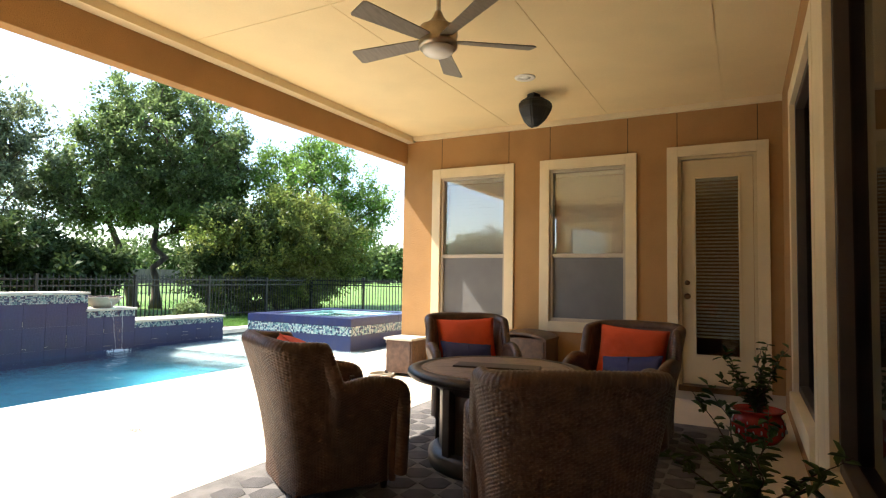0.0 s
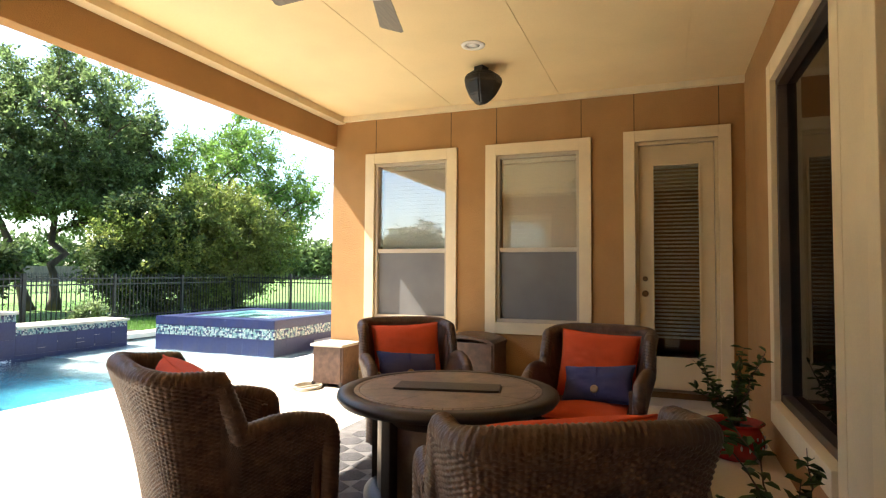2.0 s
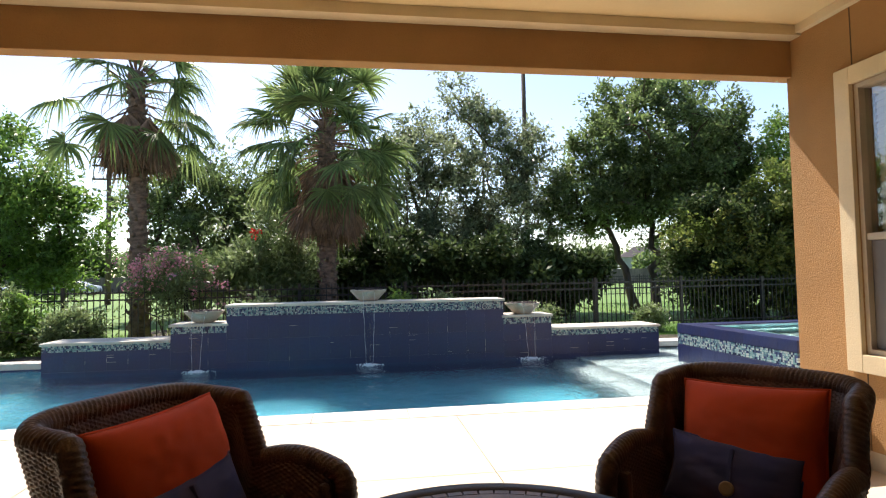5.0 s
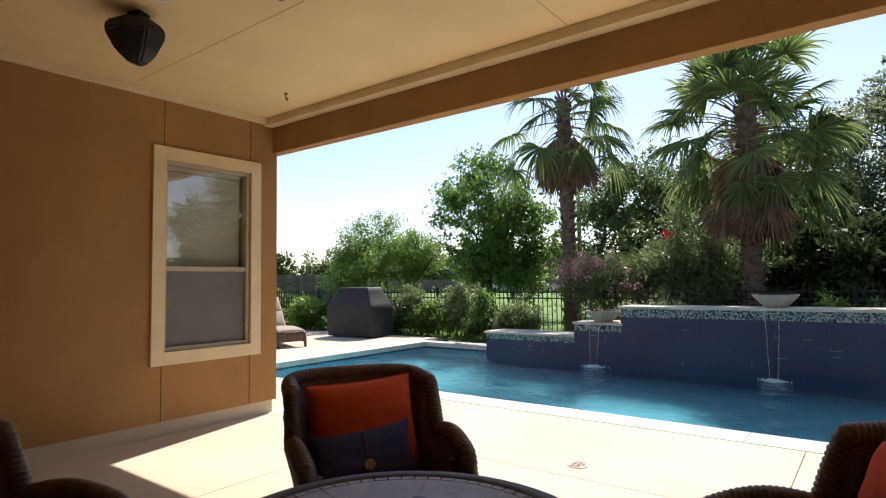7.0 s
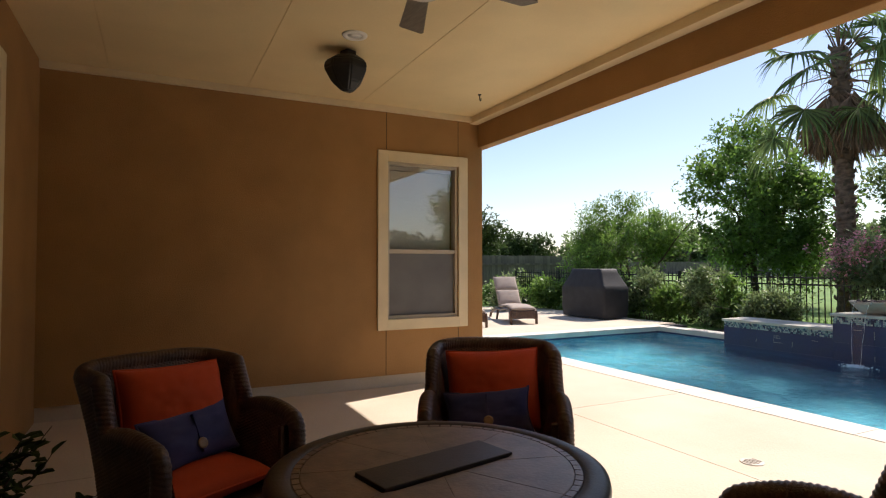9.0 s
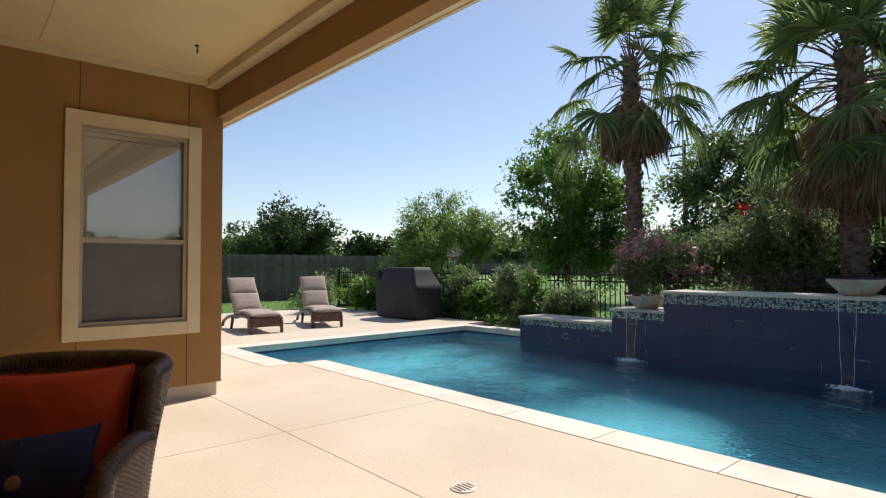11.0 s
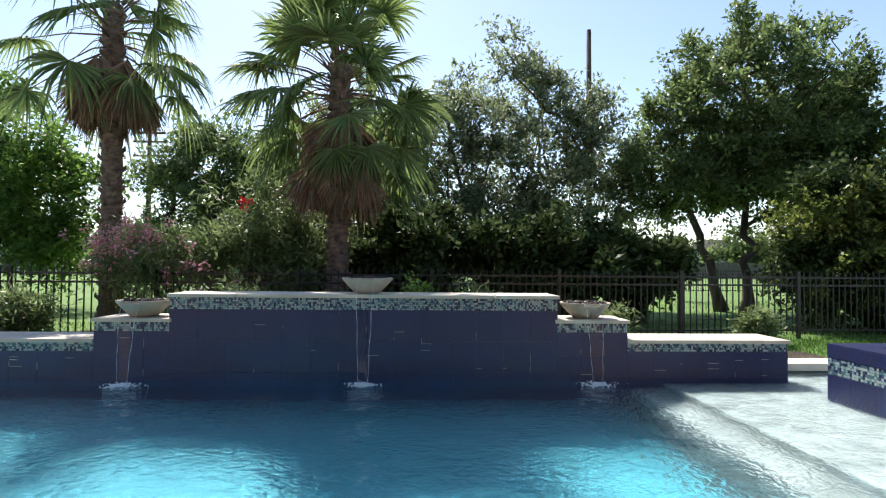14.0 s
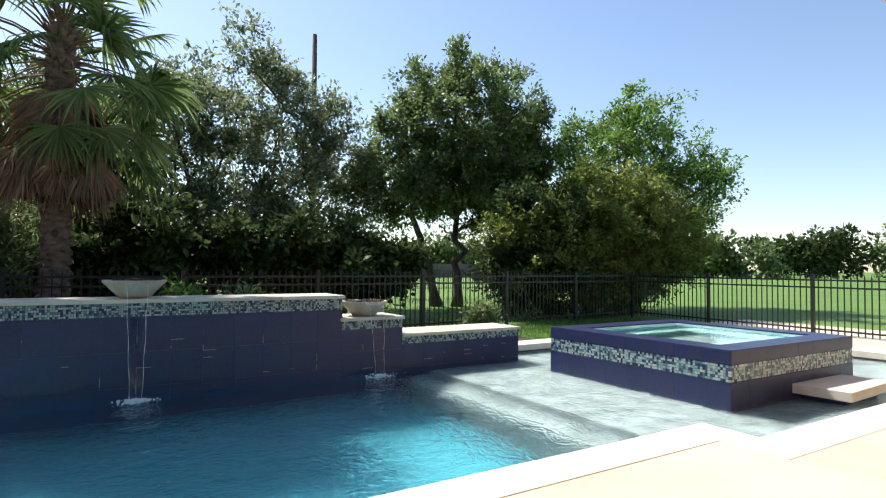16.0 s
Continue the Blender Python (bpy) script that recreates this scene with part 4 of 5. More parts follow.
for k in range(5):
    bm = bmesh.new()
    a, b = [], []
    for r, w in ((.10, .040), (.18, .048), (.40, .058), (.585, .068), (.60, .066)):
        for lst, s in ((a, -1), (b, 1)):
            lst.append([bm.verts.new((r, s * w + (.012 if r > .59 else 0) * s * -1, s * w * .22 + dz)) for dz in (0, .006)])
    for i in range(4):
        for p, q, z in ((a, b, 1), (b, a, 0)):
            bm.faces.new((p[i][z], p[i + 1][z], q[i + 1][z], q[i][z]))
        for p in (a, b):
            bm.faces.new((p[i][0], p[i + 1][0], p[i + 1][1], p[i][1]))
    for i in (0, 4):
        bm.faces.new((a[i][0], b[i][0], b[i][1], a[i][1]))
    bmesh.ops.rotate(bm, verts=bm.verts, matrix=Matrix.Rotation(math.atan2(.59, 0) + k * 2 * math.pi / 5, 3, "Z"))
    p = part("blade", bm, BLADE, fan)
    p.location = (0, 0, -0.405)


def speaker(x, y, turn):
    s = thing("patio_speaker", pose(x, y, CZ, 0, 0, turn), "black wedge-shaped patio loudspeaker hung from the ceiling", "speaker", "patio speakers")
    part("bracket", boxes((-.045, .045, -.05, .05, -.09, 0), bevel=.008), BLACK, s)
    bm = bmesh.new()
    prof = [(.08, -.04), (.15, -.09), (.16, -.15), (.11, -.26), (.045, -.33)]
    rows = [[bm.verts.new((r * (.95 if k in (0, 3) else 1) * cx, cy * (r * .9), z)) for k, (cx, cy) in enumerate(((-1, -.8), (1, -.8), (1.05, .1), (.5, 1), (-.5, 1), (-1.05, .1)))] for r, z in prof]
    for a, b in zip(rows, rows[1:]):
        for k in range(6):
            bm.faces.new((a[k], b[k], b[(k + 1) % 6], a[(k + 1) % 6]))
    bm.faces.new(rows[0])
    bm.faces.new(rows[-1][::-1])
    bmesh.ops.bevel(bm, geom=bm.edges[:], offset=.012, segments=2, affect="EDGES")
    part("cabinet", bm, BLACK, s)
    return s


speaker(1.57, -0.11, 70)
speaker(-2.85, -0.03, -70)
for x, y in ((1.09, -.19), (-2.52, -.08)):
    dl = thing("downlight", pose(x, y, CZ), "round white recessed ceiling light, switched off", "light", "recessed lights")
    part("trim_ring", lathe(bmesh.new(), [(.055, -.002), (.06, -.012), (.092, -.008), (.095, 0)], 36), WHITE, dl)
    part("lens", lathe(bmesh.new(), [(.054, -.003), (.01, -.006)][::-1], 28), OPAL, dl)
hook = thing("ceiling_hook", pose(-3.39, 1.51, CZ), "small dark screw hook in the ceiling", "hook")
part("hook", tube(bmesh.new(), [(0, 0, 0), (0, 0, -.05), (.012, 0, -.07), (.025, 0, -.06), (.026, 0, -.045)], .0045, 8), IRON, hook)
part("flange", lathe(bmesh.new(), [(.016, -.008), (.018, 0)], 14), IRON, hook)


def wicker_box(name, x, y, turn, w, d, h, label, arched, category):
    c = thing(name, pose(x, y, 0, 0, 0, turn), label, category)
    for s in (-1, 1):
        part("side_panel", boxes((s * w / 2 - .012, s * w / 2 + .012, -d / 2, d / 2, .04, h - .03), bevel=.004), WICKER, c)
        n = int(w / .028)
        for i in range(n):
            u = -w / 2 + (i + .5) * w / n
            part("stake", tube(bmesh.new(), [(u, s * d / 2, .05), (u + .004, s * (d / 2 + .006), h * .5), (u, s * d / 2, h - .03)], .010, 6), WICKER, c)
        part("end_frame", boxes((-w / 2, w / 2, s * d / 2 - .02, s * d / 2, .04, h - .03)), WICKER, c)
        part("rail", boxes((-w / 2 - .015, w / 2 + .015, s * d / 2 - .018, s * d / 2 + .018, .02, .06), bevel=.006), IRON, c)
    if arched:
        bm = bmesh.new()
        rows = []
        for i in range(13):
            t = i / 12
            rows.append([bm.verts.new((u, (t - .5) * (d + .05), h - .035 + .07 * math.sin(t * math.pi) ** .6 - dz)) for u in (-w / 2 - .02, w / 2 + .02) for dz in (0, .03)])
        for a, b in zip(rows, rows[1:]):
            bm.faces.new((a[0], b[0], b[2], a[2]))
            bm.faces.new((a[1], a[3], b[3], b[1]))
            bm.faces.new((a[0], a[1], b[1], b[0]))
            bm.faces.new((a[2], b[2], b[3], a[3]))
        bm.faces.new(rows[0][:2] + rows[0][:1:-1])
        bm.faces.new(rows[-1][:2] + rows[-1][:1:-1])
        part("lid", bm, WICKER, c, "arched woven lid")
    else:
        part("top", boxes((-w / 2 - .03, w / 2 + .03, -d / 2 - .03, d / 2 + .03, h - .03, h), bevel=.006), CAP, c, "pale stone top")
    return c


wicker_box("storage_box", 2.30, .22, 0, .44, .58, .60, "dark brown wicker storage box with an arched lid", True, "box")
wicker_box("side_table", 2.36, 1.80, 0, .34, .34, .46, "small wicker side table with a pale top", False, "table")
hose = thing("garden_hose", pose(2.05, 1.95, .012), "pale coiled garden hose lying on the deck", "hose")
part("coil", tube(bmesh.new(), [(.17 * math.cos(k * .35) + .01 * math.sin(k), .13 * math.sin(k * .35), .012 * (k * .35 // 6.28)) for k in range(46)] + [(.3, -.1, 0), (.45, -.02, 0)], .011, 8), BOWL, hose)


def potted_plant(x, y, h, spread, seed, label):
    rng = random.Random(seed)
    p = thing("potted_plant", pose(x, y, 0), label, "plant", "potted plants")
    pot = part("pot", lathe(bmesh.new(), [(.10, 0), (.13, .01), (.175, .07), (.185, .13), (.16, .19), (.15, .21), (.17, .235), (.185, .245), (.17, .25), (.14, .22), (.13, .2)], 40), POT, p, "red glazed clay pot with a painted band")
    bm = bmesh.new()
    for k in range(22):
        a = k * 2 * math.pi / 22
        for z, w in ((.10, .014), (.155, .010)):
            r = .187 if z < .12 else .179
            bmesh.ops.create_uvsphere(bm, u_segments=8, v_segments=5, radius=w, matrix=Matrix.Translation((r * math.cos(a + z), r * math.sin(a + z), z + (.012 if k % 2 else 0))) @ Matrix.Diagonal((.5, .5, 1.2, 1)))
    k = part("painted_band", bm, POT_WHITE, pot, "white painted scallops")
    k["kind"] = "stuff"
    part("soil", lathe(bmesh.new(), [(.135, .19), (.14, .205)], 24), SOIL, p)
    stems, leaves = bmesh.new(), bmesh.new()
    for i in range(11):
        a, lean = rng.random() * 6.28, rng.uniform(.25, 1) * spread
        pts = [Vector((.03 * math.cos(a), .03 * math.sin(a), .2))]
        top = h * rng.uniform(.55, 1)
        for k in range(1, 9):
            t = k / 8
            pts.append(Vector((lean * t ** 1.4 * math.cos(a) + rng.gauss(0, .008), lean * t ** 1.4 * math.sin(a) + rng.gauss(0, .008), .2 + (top - .2) * t)))
        tube(stems, pts, [.006 * (1 - .75 * k / 8) for k in range(9)], 5)
        for k in range(2, 9):
            for m in range(4):
                q = pts[k].lerp(pts[k - 1], rng.random())
                d = Vector((rng.gauss(0, 1), rng.gauss(0, 1), rng.gauss(.25, .5))).normalized()
                s = d.cross(Vector((0, 0, 1))).normalized()
                up = s.cross(d)
                L, W = rng.uniform(.045, .085), rng.uniform(.013, .022)
                vs = [leaves.verts.new(q + d * (L * f) + s * (W * g) + up * (hh * W)) for f, g, hh in ((0, 0, 0), (.35, -1, .5), (.8, -.5, .2), (1, 0, -.5), (.8, .5, .2), (.35, 1, .5))]
                leaves.faces.new((vs[0], vs[1], vs[2], vs[3]))
                leaves.faces.new((vs[0], vs[3], vs[4], vs[5]))
    part("stem", stems, BARK, p)
    k = part("foliage", leaves, LEAF_DARK, p)
    k["kind"] = "stuff"


potted_plant(1.22, -2.02, .80, .30, 5, "leafy shrub in a red painted clay pot by the window")
potted_plant(-1.05, -1.98, .74, .42, 8, "sprawling leafy plant in a red clay pot")


# ---- loungers and grill ----
def lounger(x, y, turn):
    L = thing("sun_lounger", pose(x, y, 0, 0, 0, turn), "dark wicker sun lounger with a raised back and taupe cushions", "lounger", "sun loungers")
    for s in (-1, 1):
        bm = bmesh.new()
        pts = [(s * .29, .02, .0), (s * .29, .03, .22), (s * .29, .12, .30), (s * .29, .6, .31), (s * .29, .95, .25), (s * .29, 1.25, .26), (s * .29, 1.55, .22), (s * .29, 1.9, .12), (s * .29, 2.0, .0)]
        tube(bm, pts, .032, 8)
        part("side_rail", bm, WICKER, L)
        part("leg", tube(bmesh.new(), [(s * .29, 1.2, .25), (s * .30, 1.28, 0)], [.035, .025], 8), WICKER, L)
        part("front_panel", boxes((s * .29 - .025, s * .29 + .025, .03, .16, .1, .3), bevel=.01), WICKER, L)
    part("deck", boxes((-.27, .27, .05, 1.25, .26, .30), bevel=.01), WICKER, L)
    part("foot_panel", boxes((-.27, .27, .03, .06, .12, .29), bevel=.01), WICKER, L)
    bm = boxes((-.27, .27, 0, .85, -.02, .02), bevel=.01)
    k = part("backrest", bm, WICKER, L)
    k.location, k.rotation_euler = (0, 1.2, .30), (radians(50), 0, 0)
    seat = thing("lounger_cushion", L.matrix_world.copy(), "taupe padded lounger cushion in three sections", "cushion", "lounger cushions")
    for w, ln, m in ((.58, .62, pose(0, .33, .355, 4)), (.58, .62, pose(0, .93, .345, -5)), (.58, .45, pose(0, 1.32, .53, 50)), (.58, .42, pose(0, 1.60, .855, 50))):
        bm = puff(w, ln, .12, ln * 7, .03, 20)
        bmesh.ops.rotate(bm, verts=bm.verts, matrix=Matrix.Rotation(radians(-90), 3, "X"))
        o = part("pad", bm, LOUNGE, seat)
        o.matrix_local = m
    return L


lounger(-8.78, 4.53, 84)
lounger(-8.95, 5.90, 72)
g = thing("grill_cover", pose(-9.62, 8.5, 0, 0, 0, 4), "barbecue grill under a fitted black cloth cover", "grill")
bm = bmesh.new()
prof = [(.72, .43, .03), (.74, .45, .3), (.735, .445, .62), (.74, .45, .74), (.70, .43, .82), (.52, .32, 1.12), (.50, .30, 1.20), (.47, .27, 1.215)]
rows = []
for k, (hx, hy, z) in enumerate(prof):
    row = []
    for i in range(48):
        a = 2 * math.pi * i / 48
        c, s = math.cos(a), math.sin(a)
        e = .14
        w = 1 + .018 * noise.noise(Vector((c * 3, s * 3, z * 4)))
        row.append(bm.verts.new((hx * math.copysign(abs(c) ** e, c) * w, hy * math.copysign(abs(s) ** e, s) * w, z + .008 * noise.noise(Vector((c * 5, s * 5, 9))))))
    rows.append(row)
for a, b in zip(rows, rows[1:]):
    for i in range(48):
        bm.faces.new((a[i], a[(i + 1) % 48], b[(i + 1) % 48], b[i])).smooth = True
bm.faces.new(rows[-1])
part("cloth", bm, COVER, g)
part("label_patch", boxes((.06, .26, -.452, -.446, .93, .955)), FAR_WALL, g, "small grey printed mark").rotation_euler = (radians(-12), 0, 0)
part("handle_loop", tube(bmesh.new(), [(.40, -.2, 1.0), (.44, -.2, 1.03), (.42, -.1, 1.04), (.40, -.1, 1.0)], .01, 6), COVER, g)
for x in (-.45, .45):
    for y in (-.3, .3):
        part("caster", tube(bmesh.new(), [(x - .02, y, .035), (x + .02, y, .035)], .035, 12), BLACK, g)

# ---- fences ----
FH = 1.08


def iron_fence(name, a, b, label, base=-.06):
    f = thing(name, Matrix.Identity(4), label, "fence", "", "structure")
    a, b = Vector(a), Vector(b)
    d = (b - a).normalized()
    turn = math.atan2(d.y, d.x)
    n = int((b - a).length / 2.1)
    post = mesh_of("post", boxes((-.03, .03, -.03, .03, base, FH + .07), (-.036, .036, -.036, .036, FH + .07, FH + .085)), FENCE)
    for i in range(n + 1):
        o = new("post", post)
        o.parent, o.location, o.rotation_euler = f, (*(a + d * ((b - a).length * i / n)), 0), (0, 0, turn)
    for z in (.10, FH - .17, FH - .03):
        bm = boxes((0, (b - a).length, -.014, .014, z - .016, z + .016))
        r = part("rail", bm, FENCE, f)
        r.location, r.rotation_euler = (*a, 0), (0, 0, turn)
    bm = boxes((-.009, .009, -.009, .009, .02, FH + .02))
    tip = bm.verts.new((0, 0, FH + .09))
    top = [v for v in bm.verts if abs(v.co.z - FH - .02) < .001]
    top.sort(key=lambda v: math.atan2(v.co.y, v.co.x))
    for k in range(4):
        bm.faces.new((top[k], top[(k + 1) % 4], tip))
    picket = mesh_of("picket", bm, FENCE)
    m = int((b - a).length / .115)
    for i in range(m):
        o = new("picket", picket)
        o.parent, o.location, o.rotation_euler = f, (*(a + d * ((i + .5) * .115)), 0), (0, 0, turn)


iron_fence("fence_back", (-15.2, 9.9), (11.6, 11.3), "black iron picket fence behind the pool")
iron_fence("fence_side", (11.6, 11.3), (10.9, 2.0), "black iron picket fence beside the pool")
iron_fence("fence_far", (2.0, 30.0), (30.0, 26.0), "black iron picket fence far across the lawn")
wf = thing("wood_fence", Matrix.Identity(4), "grey weathered board fence at the lawn's edge", "fence", "", "structure")
board = mesh_of("board", boxes((-.01, .01, -.068, .068, -.06, 1.72), bevel=.004), WOOD_FENCE)
for i in range(120):
    o = new("board", board)
    o.parent, o.location = wf, (-19.5 + random.uniform(-.006, .006), 1.0 + i * .14, random.uniform(-.01, .01))
part("rail", boxes((-19.47, -19.44, 1.0, 17.8, .3, .39), (-19.47, -19.44, 1.0, 17.8, 1.3, 1.39)), WOOD_FENCE, wf)


# ---- plants ----
def leaf_mesh(name, parent, material, p, d, s, L, W):
    """Bent four-cornered blades from points p, along d, spread along s."""
    n = len(p)
    up = np.cross(s, d) * W * .4
    v = np.stack([p, p + d * L * .45 - s * W + up, p + d * L, p + d * L * .45 + s * W + up], 1).reshape(-1, 3)
    me = bpy.data.meshes.new(name)
    me.vertices.add(4 * n)
    me.vertices.foreach_set("co", v.ravel())
    me.loops.add(4 * n)
    me.loops.foreach_set("vertex_index", np.arange(4 * n))
    me.polygons.add(n)
    me.polygons.foreach_set("loop_start", np.arange(0, 4 * n, 4))
    me.polygons.foreach_set("loop_total", np.full(n, 4))
    me.update(calc_edges=True)
    me.materials.append(material)
    ob = new(name, me)
    ob.parent = parent
    ob["kind"] = "stuff"
    return ob


def unit(a):
    return a / (np.linalg.norm(a, axis=1)[:, None] + 1e-9)


def leaf_cloud(name, parent, material, clumps, per, size, seed, spread=.34, long=1.9, droop=0.0):
    """Leaves set loosely round clump centres (x, y, z, radius)."""
    rng = np.random.default_rng(seed)
    c = np.array(clumps)
    n = len(c) * per
    idx = np.repeat(np.arange(len(c)), per)
    off = rng.normal(size=(n, 3))
    off *= (spread * rng.random(n) ** .4 / np.linalg.norm(off, axis=1))[:, None] * 2.0
    p = c[idx, :3] + off * c[idx, 3:4]
    d = unit(off) + rng.normal(size=(n, 3)) * .7
    d[:, 2] -= droop
    d = unit(d)
    s = unit(np.cross(d, rng.normal(size=(n, 3))))
    L = (size * rng.uniform(.6, 1.25, n))[:, None]
    return leaf_mesh(name, parent, material, p, d, s, L, L / long * .5)


def leaf_sprays(name, parent, material, clumps, per, size, seed, long=1.9, twigs=9, rise=.25):
    """A crown of sprays: from each clump centre some twigs reach out, with leaves along them that mostly face the sky."""
    rng = np.random.default_rng(seed)
    c = np.array(clumps)
    axis = c[:, :3].mean(0)
    m = len(c) * twigs
    ci = np.repeat(np.arange(len(c)), twigs)
    out = unit(c[ci, :3] - axis)
    td = rng.normal(size=(m, 3)) + out * .55
    td[:, 2] = td[:, 2] * .75 + rise
    td = unit(td)
    tl = c[ci, 3] * rng.uniform(.45, 1.15, m)
    k = max(3, per // twigs)
    ti = np.repeat(np.arange(m), k)
    n = len(ti)
    f = rng.random(n) ** .75
    jit = rng.normal(size=(n, 3)) * (size * .55)
    p = c[ci[ti], :3] + td[ti] * (tl[ti] * f)[:, None] + jit
    p[:, 2] -= .18 * tl[ti] * f ** 2
    d = unit(td[ti] * .7 + rng.normal(size=(n, 3)) * .75)
    s = unit(np.cross(d, np.array([0, 0, 1.0]) + rng.normal(size=(n, 3)) * .55))
    L = (size * rng.uniform(.6, 1.3, n))[:, None]
    return leaf_mesh(name, parent, material, p, d, s, L, L / long * .5)


def blob(rng, n, cx, cy, cz, rx, ry, rz, r0, r1, shell=.55, gaps=-9.0):
    """Clump centres filling an uneven ellipsoid, more of them towards its skin, with hollows."""
    out = []
    while len(out) < n:
        v = Vector((rng.gauss(0, 1), rng.gauss(0, 1), rng.gauss(0, 1))).normalized()
        k = shell + (1 - shell) * rng.random() if rng.random() < .75 else rng.random()
        lump = 1 + .34 * noise.noise(v * 1.9 + Vector((cx, cy, cz)))
        q = Vector((cx + v.x * rx * k * lump, cy + v.y * ry * k * lump, cz + v.z * rz * k * lump))
        if noise.noise(q * 1.1 + Vector((r1 * 31, n, 3))) > gaps:
            out.append((*q, rng.uniform(r0, r1)))
    return out


def tree(name, x, y, trunks, crown, material, label, clumps, per, size, seed, category="tree", limbs=12, trunk_r=.16, clump_r=(.55, 1.1), long=1.9, shell=.5, bark=None, fork=None, gaps=-.12, rise=.25):
    """trunks: (dx, dy, lean x, lean y); crown: lobes (dx, dy, z, rx, ry, rz, share). Every clump hangs on a branch that grows from the nearest wood below it."""
    rng = random.Random(seed)
    t = thing(name, pose(x, y, -.06), label, category)
    cl = []
    for dx, dy, z, rx, ry, rz, share in crown:
        cl += blob(rng, max(2, int(clumps * share)), dx, dy, z, rx, ry, rz, *clump_r, shell, gaps)
    wood = bmesh.new()
    nodes, parent_of, thick = [], [], []
    fork = fork or max(.4, crown[0][2] - crown[0][5] * .6)
    top = crown[0][2] + crown[0][5] * .55
    for dx, dy, lx, ly in trunks:
        sway = [rng.gauss(0, .035) for _ in range(14)]
        path = [Vector((dx + lx * k / 6 + sway[k] * k * .6, dy + ly * k / 6 + sway[k - 1] * k * .6, fork * k / 6)) for k in range(7)]
        end = path[-1] + Vector((lx * 1.2 + rng.gauss(0, .3), ly * 1.2 + rng.gauss(0, .3), (top - fork) * rng.uniform(.75, 1)))
        path += [path[6].lerp(end, k / 5) + Vector((sway[7 + k] * 2, sway[8 + k] * 2, 0)) for k in range(1, 6)]
        tube(wood, path, [trunk_r * (1.5 if k == 0 else 1.12 if k == 1 else 1 - .045 * k if k < 7 else .62 - .11 * (k - 7)) for k in range(12)], 10)
        for p in path[5:]:
            nodes.append(p)
            parent_of.append(-1)
    base = len(nodes)
    centre = nodes[0]
    order = sorted(cl, key=lambda c: (Vector(c[:3]) - centre).length)
    for c in order:
        e = Vector(c[:3])
        j = min(range(len(nodes)), key=lambda i: (nodes[i] - e).length + .9 * max(0, nodes[i].z - e.z + .25))
        nodes.append(e)
        parent_of.append(j)
    load = [1] * len(nodes)
    for i in range(len(nodes) - 1, base - 1, -1):
        if parent_of[i] >= 0:
            load[parent_of[i]] += load[i]
    for i in range(base, len(nodes)):
        s, e = nodes[parent_of[i]], nodes[i]
        r0 = min(trunk_r * .5, trunk_r * .085 * load[i] ** .5 + .004)
        mid = s.lerp(e, .5) + Vector((rng.gauss(0, .05), rng.gauss(0, .05), .06)) * (e - s).length
        tube(wood, [s, mid, e], [r0, r0 * .85, r0 * .65], 5, False)
    part("trunk", wood, bark or BARK, t)
    leaf_sprays("crown", t, material, cl, per, size, seed, long, 9, rise)
    return t


tree("oak_tree", 9.6, 16.8, [(0, 0, .1, .1), (-.5, .45, -.5, .2)], [(.5, .4, 5.9, 2.9, 2.7, 3.0, .58), (2.6, .2, 5.3, 1.6, 1.6, 1.7, .18), (-2.0, .6, 4.3, 1.6, 1.5, 1.6, .16), (.2, .3, 3.9, 3.0, 2.2, 1.2, .22), (2.2, .3, 3.9, 1.9, 1.6, 1.3, .16)], LEAF_OAK, "tall spreading oak with two dark trunks on the lawn", 330, 210, .15, 11, trunk_r=.15, clump_r=(.5, .9), fork=2.2)
tree("elm_tree", 3.2, 18.2, [(0, 0, .2, 0), (.8, .3, .5, .2), (-.9, .2, -.5, 0)], [(0, 0, 5.0, 2.9, 2.2, 3.4, .6), (2.4, 0, 4.2, 1.6, 1.5, 2.6, .2), (-2.2, 0, 3.9, 1.7, 1.5, 2.4, .2), (.3, -.3, 2.1, 3.4, 1.6, 1.5, .35)], LEAF_GREY, "loose silvery-green tree with thin trunks behind the wall", 300, 150, .14, 12, trunk_r=.10, clump_r=(.45, .85), gaps=-.02, rise=.5)
tree("elm_tree", -1.6, 19.0, [(0, 0, 0, 0)], [(0, 0, 4.0, 2.6, 2.0, 2.4, .7), (0, -.3, 2.0, 2.8, 1.8, 1.4, .35)], LEAF_OAK, "dense green tree behind the palms", 190, 150, .16, 13, trunk_r=.15)
tree("elm_tree", -6.2, 19.6, [(0, 0, 0, 0)], [(0, 0, 3.7, 2.7, 2.0, 2.4, .75), (2.0, 0, 3.0, 1.8, 1.6, 1.9, .25), (.5, -.3, 1.8, 3.0, 1.8, 1.3, .3)], LEAF_OAK, "dense green tree between the palms", 190, 150, .16, 22, trunk_r=.15)
tree("maple_tree", 15.3, 14.4, [(0, 0, 0, 0), (.4, .3, .3, .3)], [(0, 0, 5.2, 2.6, 2.4, 2.6, .7), (1.5, -.8, 4.2, 1.8, 1.8, 1.8, .3)], LEAF_BRIGHT, "rounded bright green tree beyond the fence", 170, 170, .14, 14, trunk_r=.16)
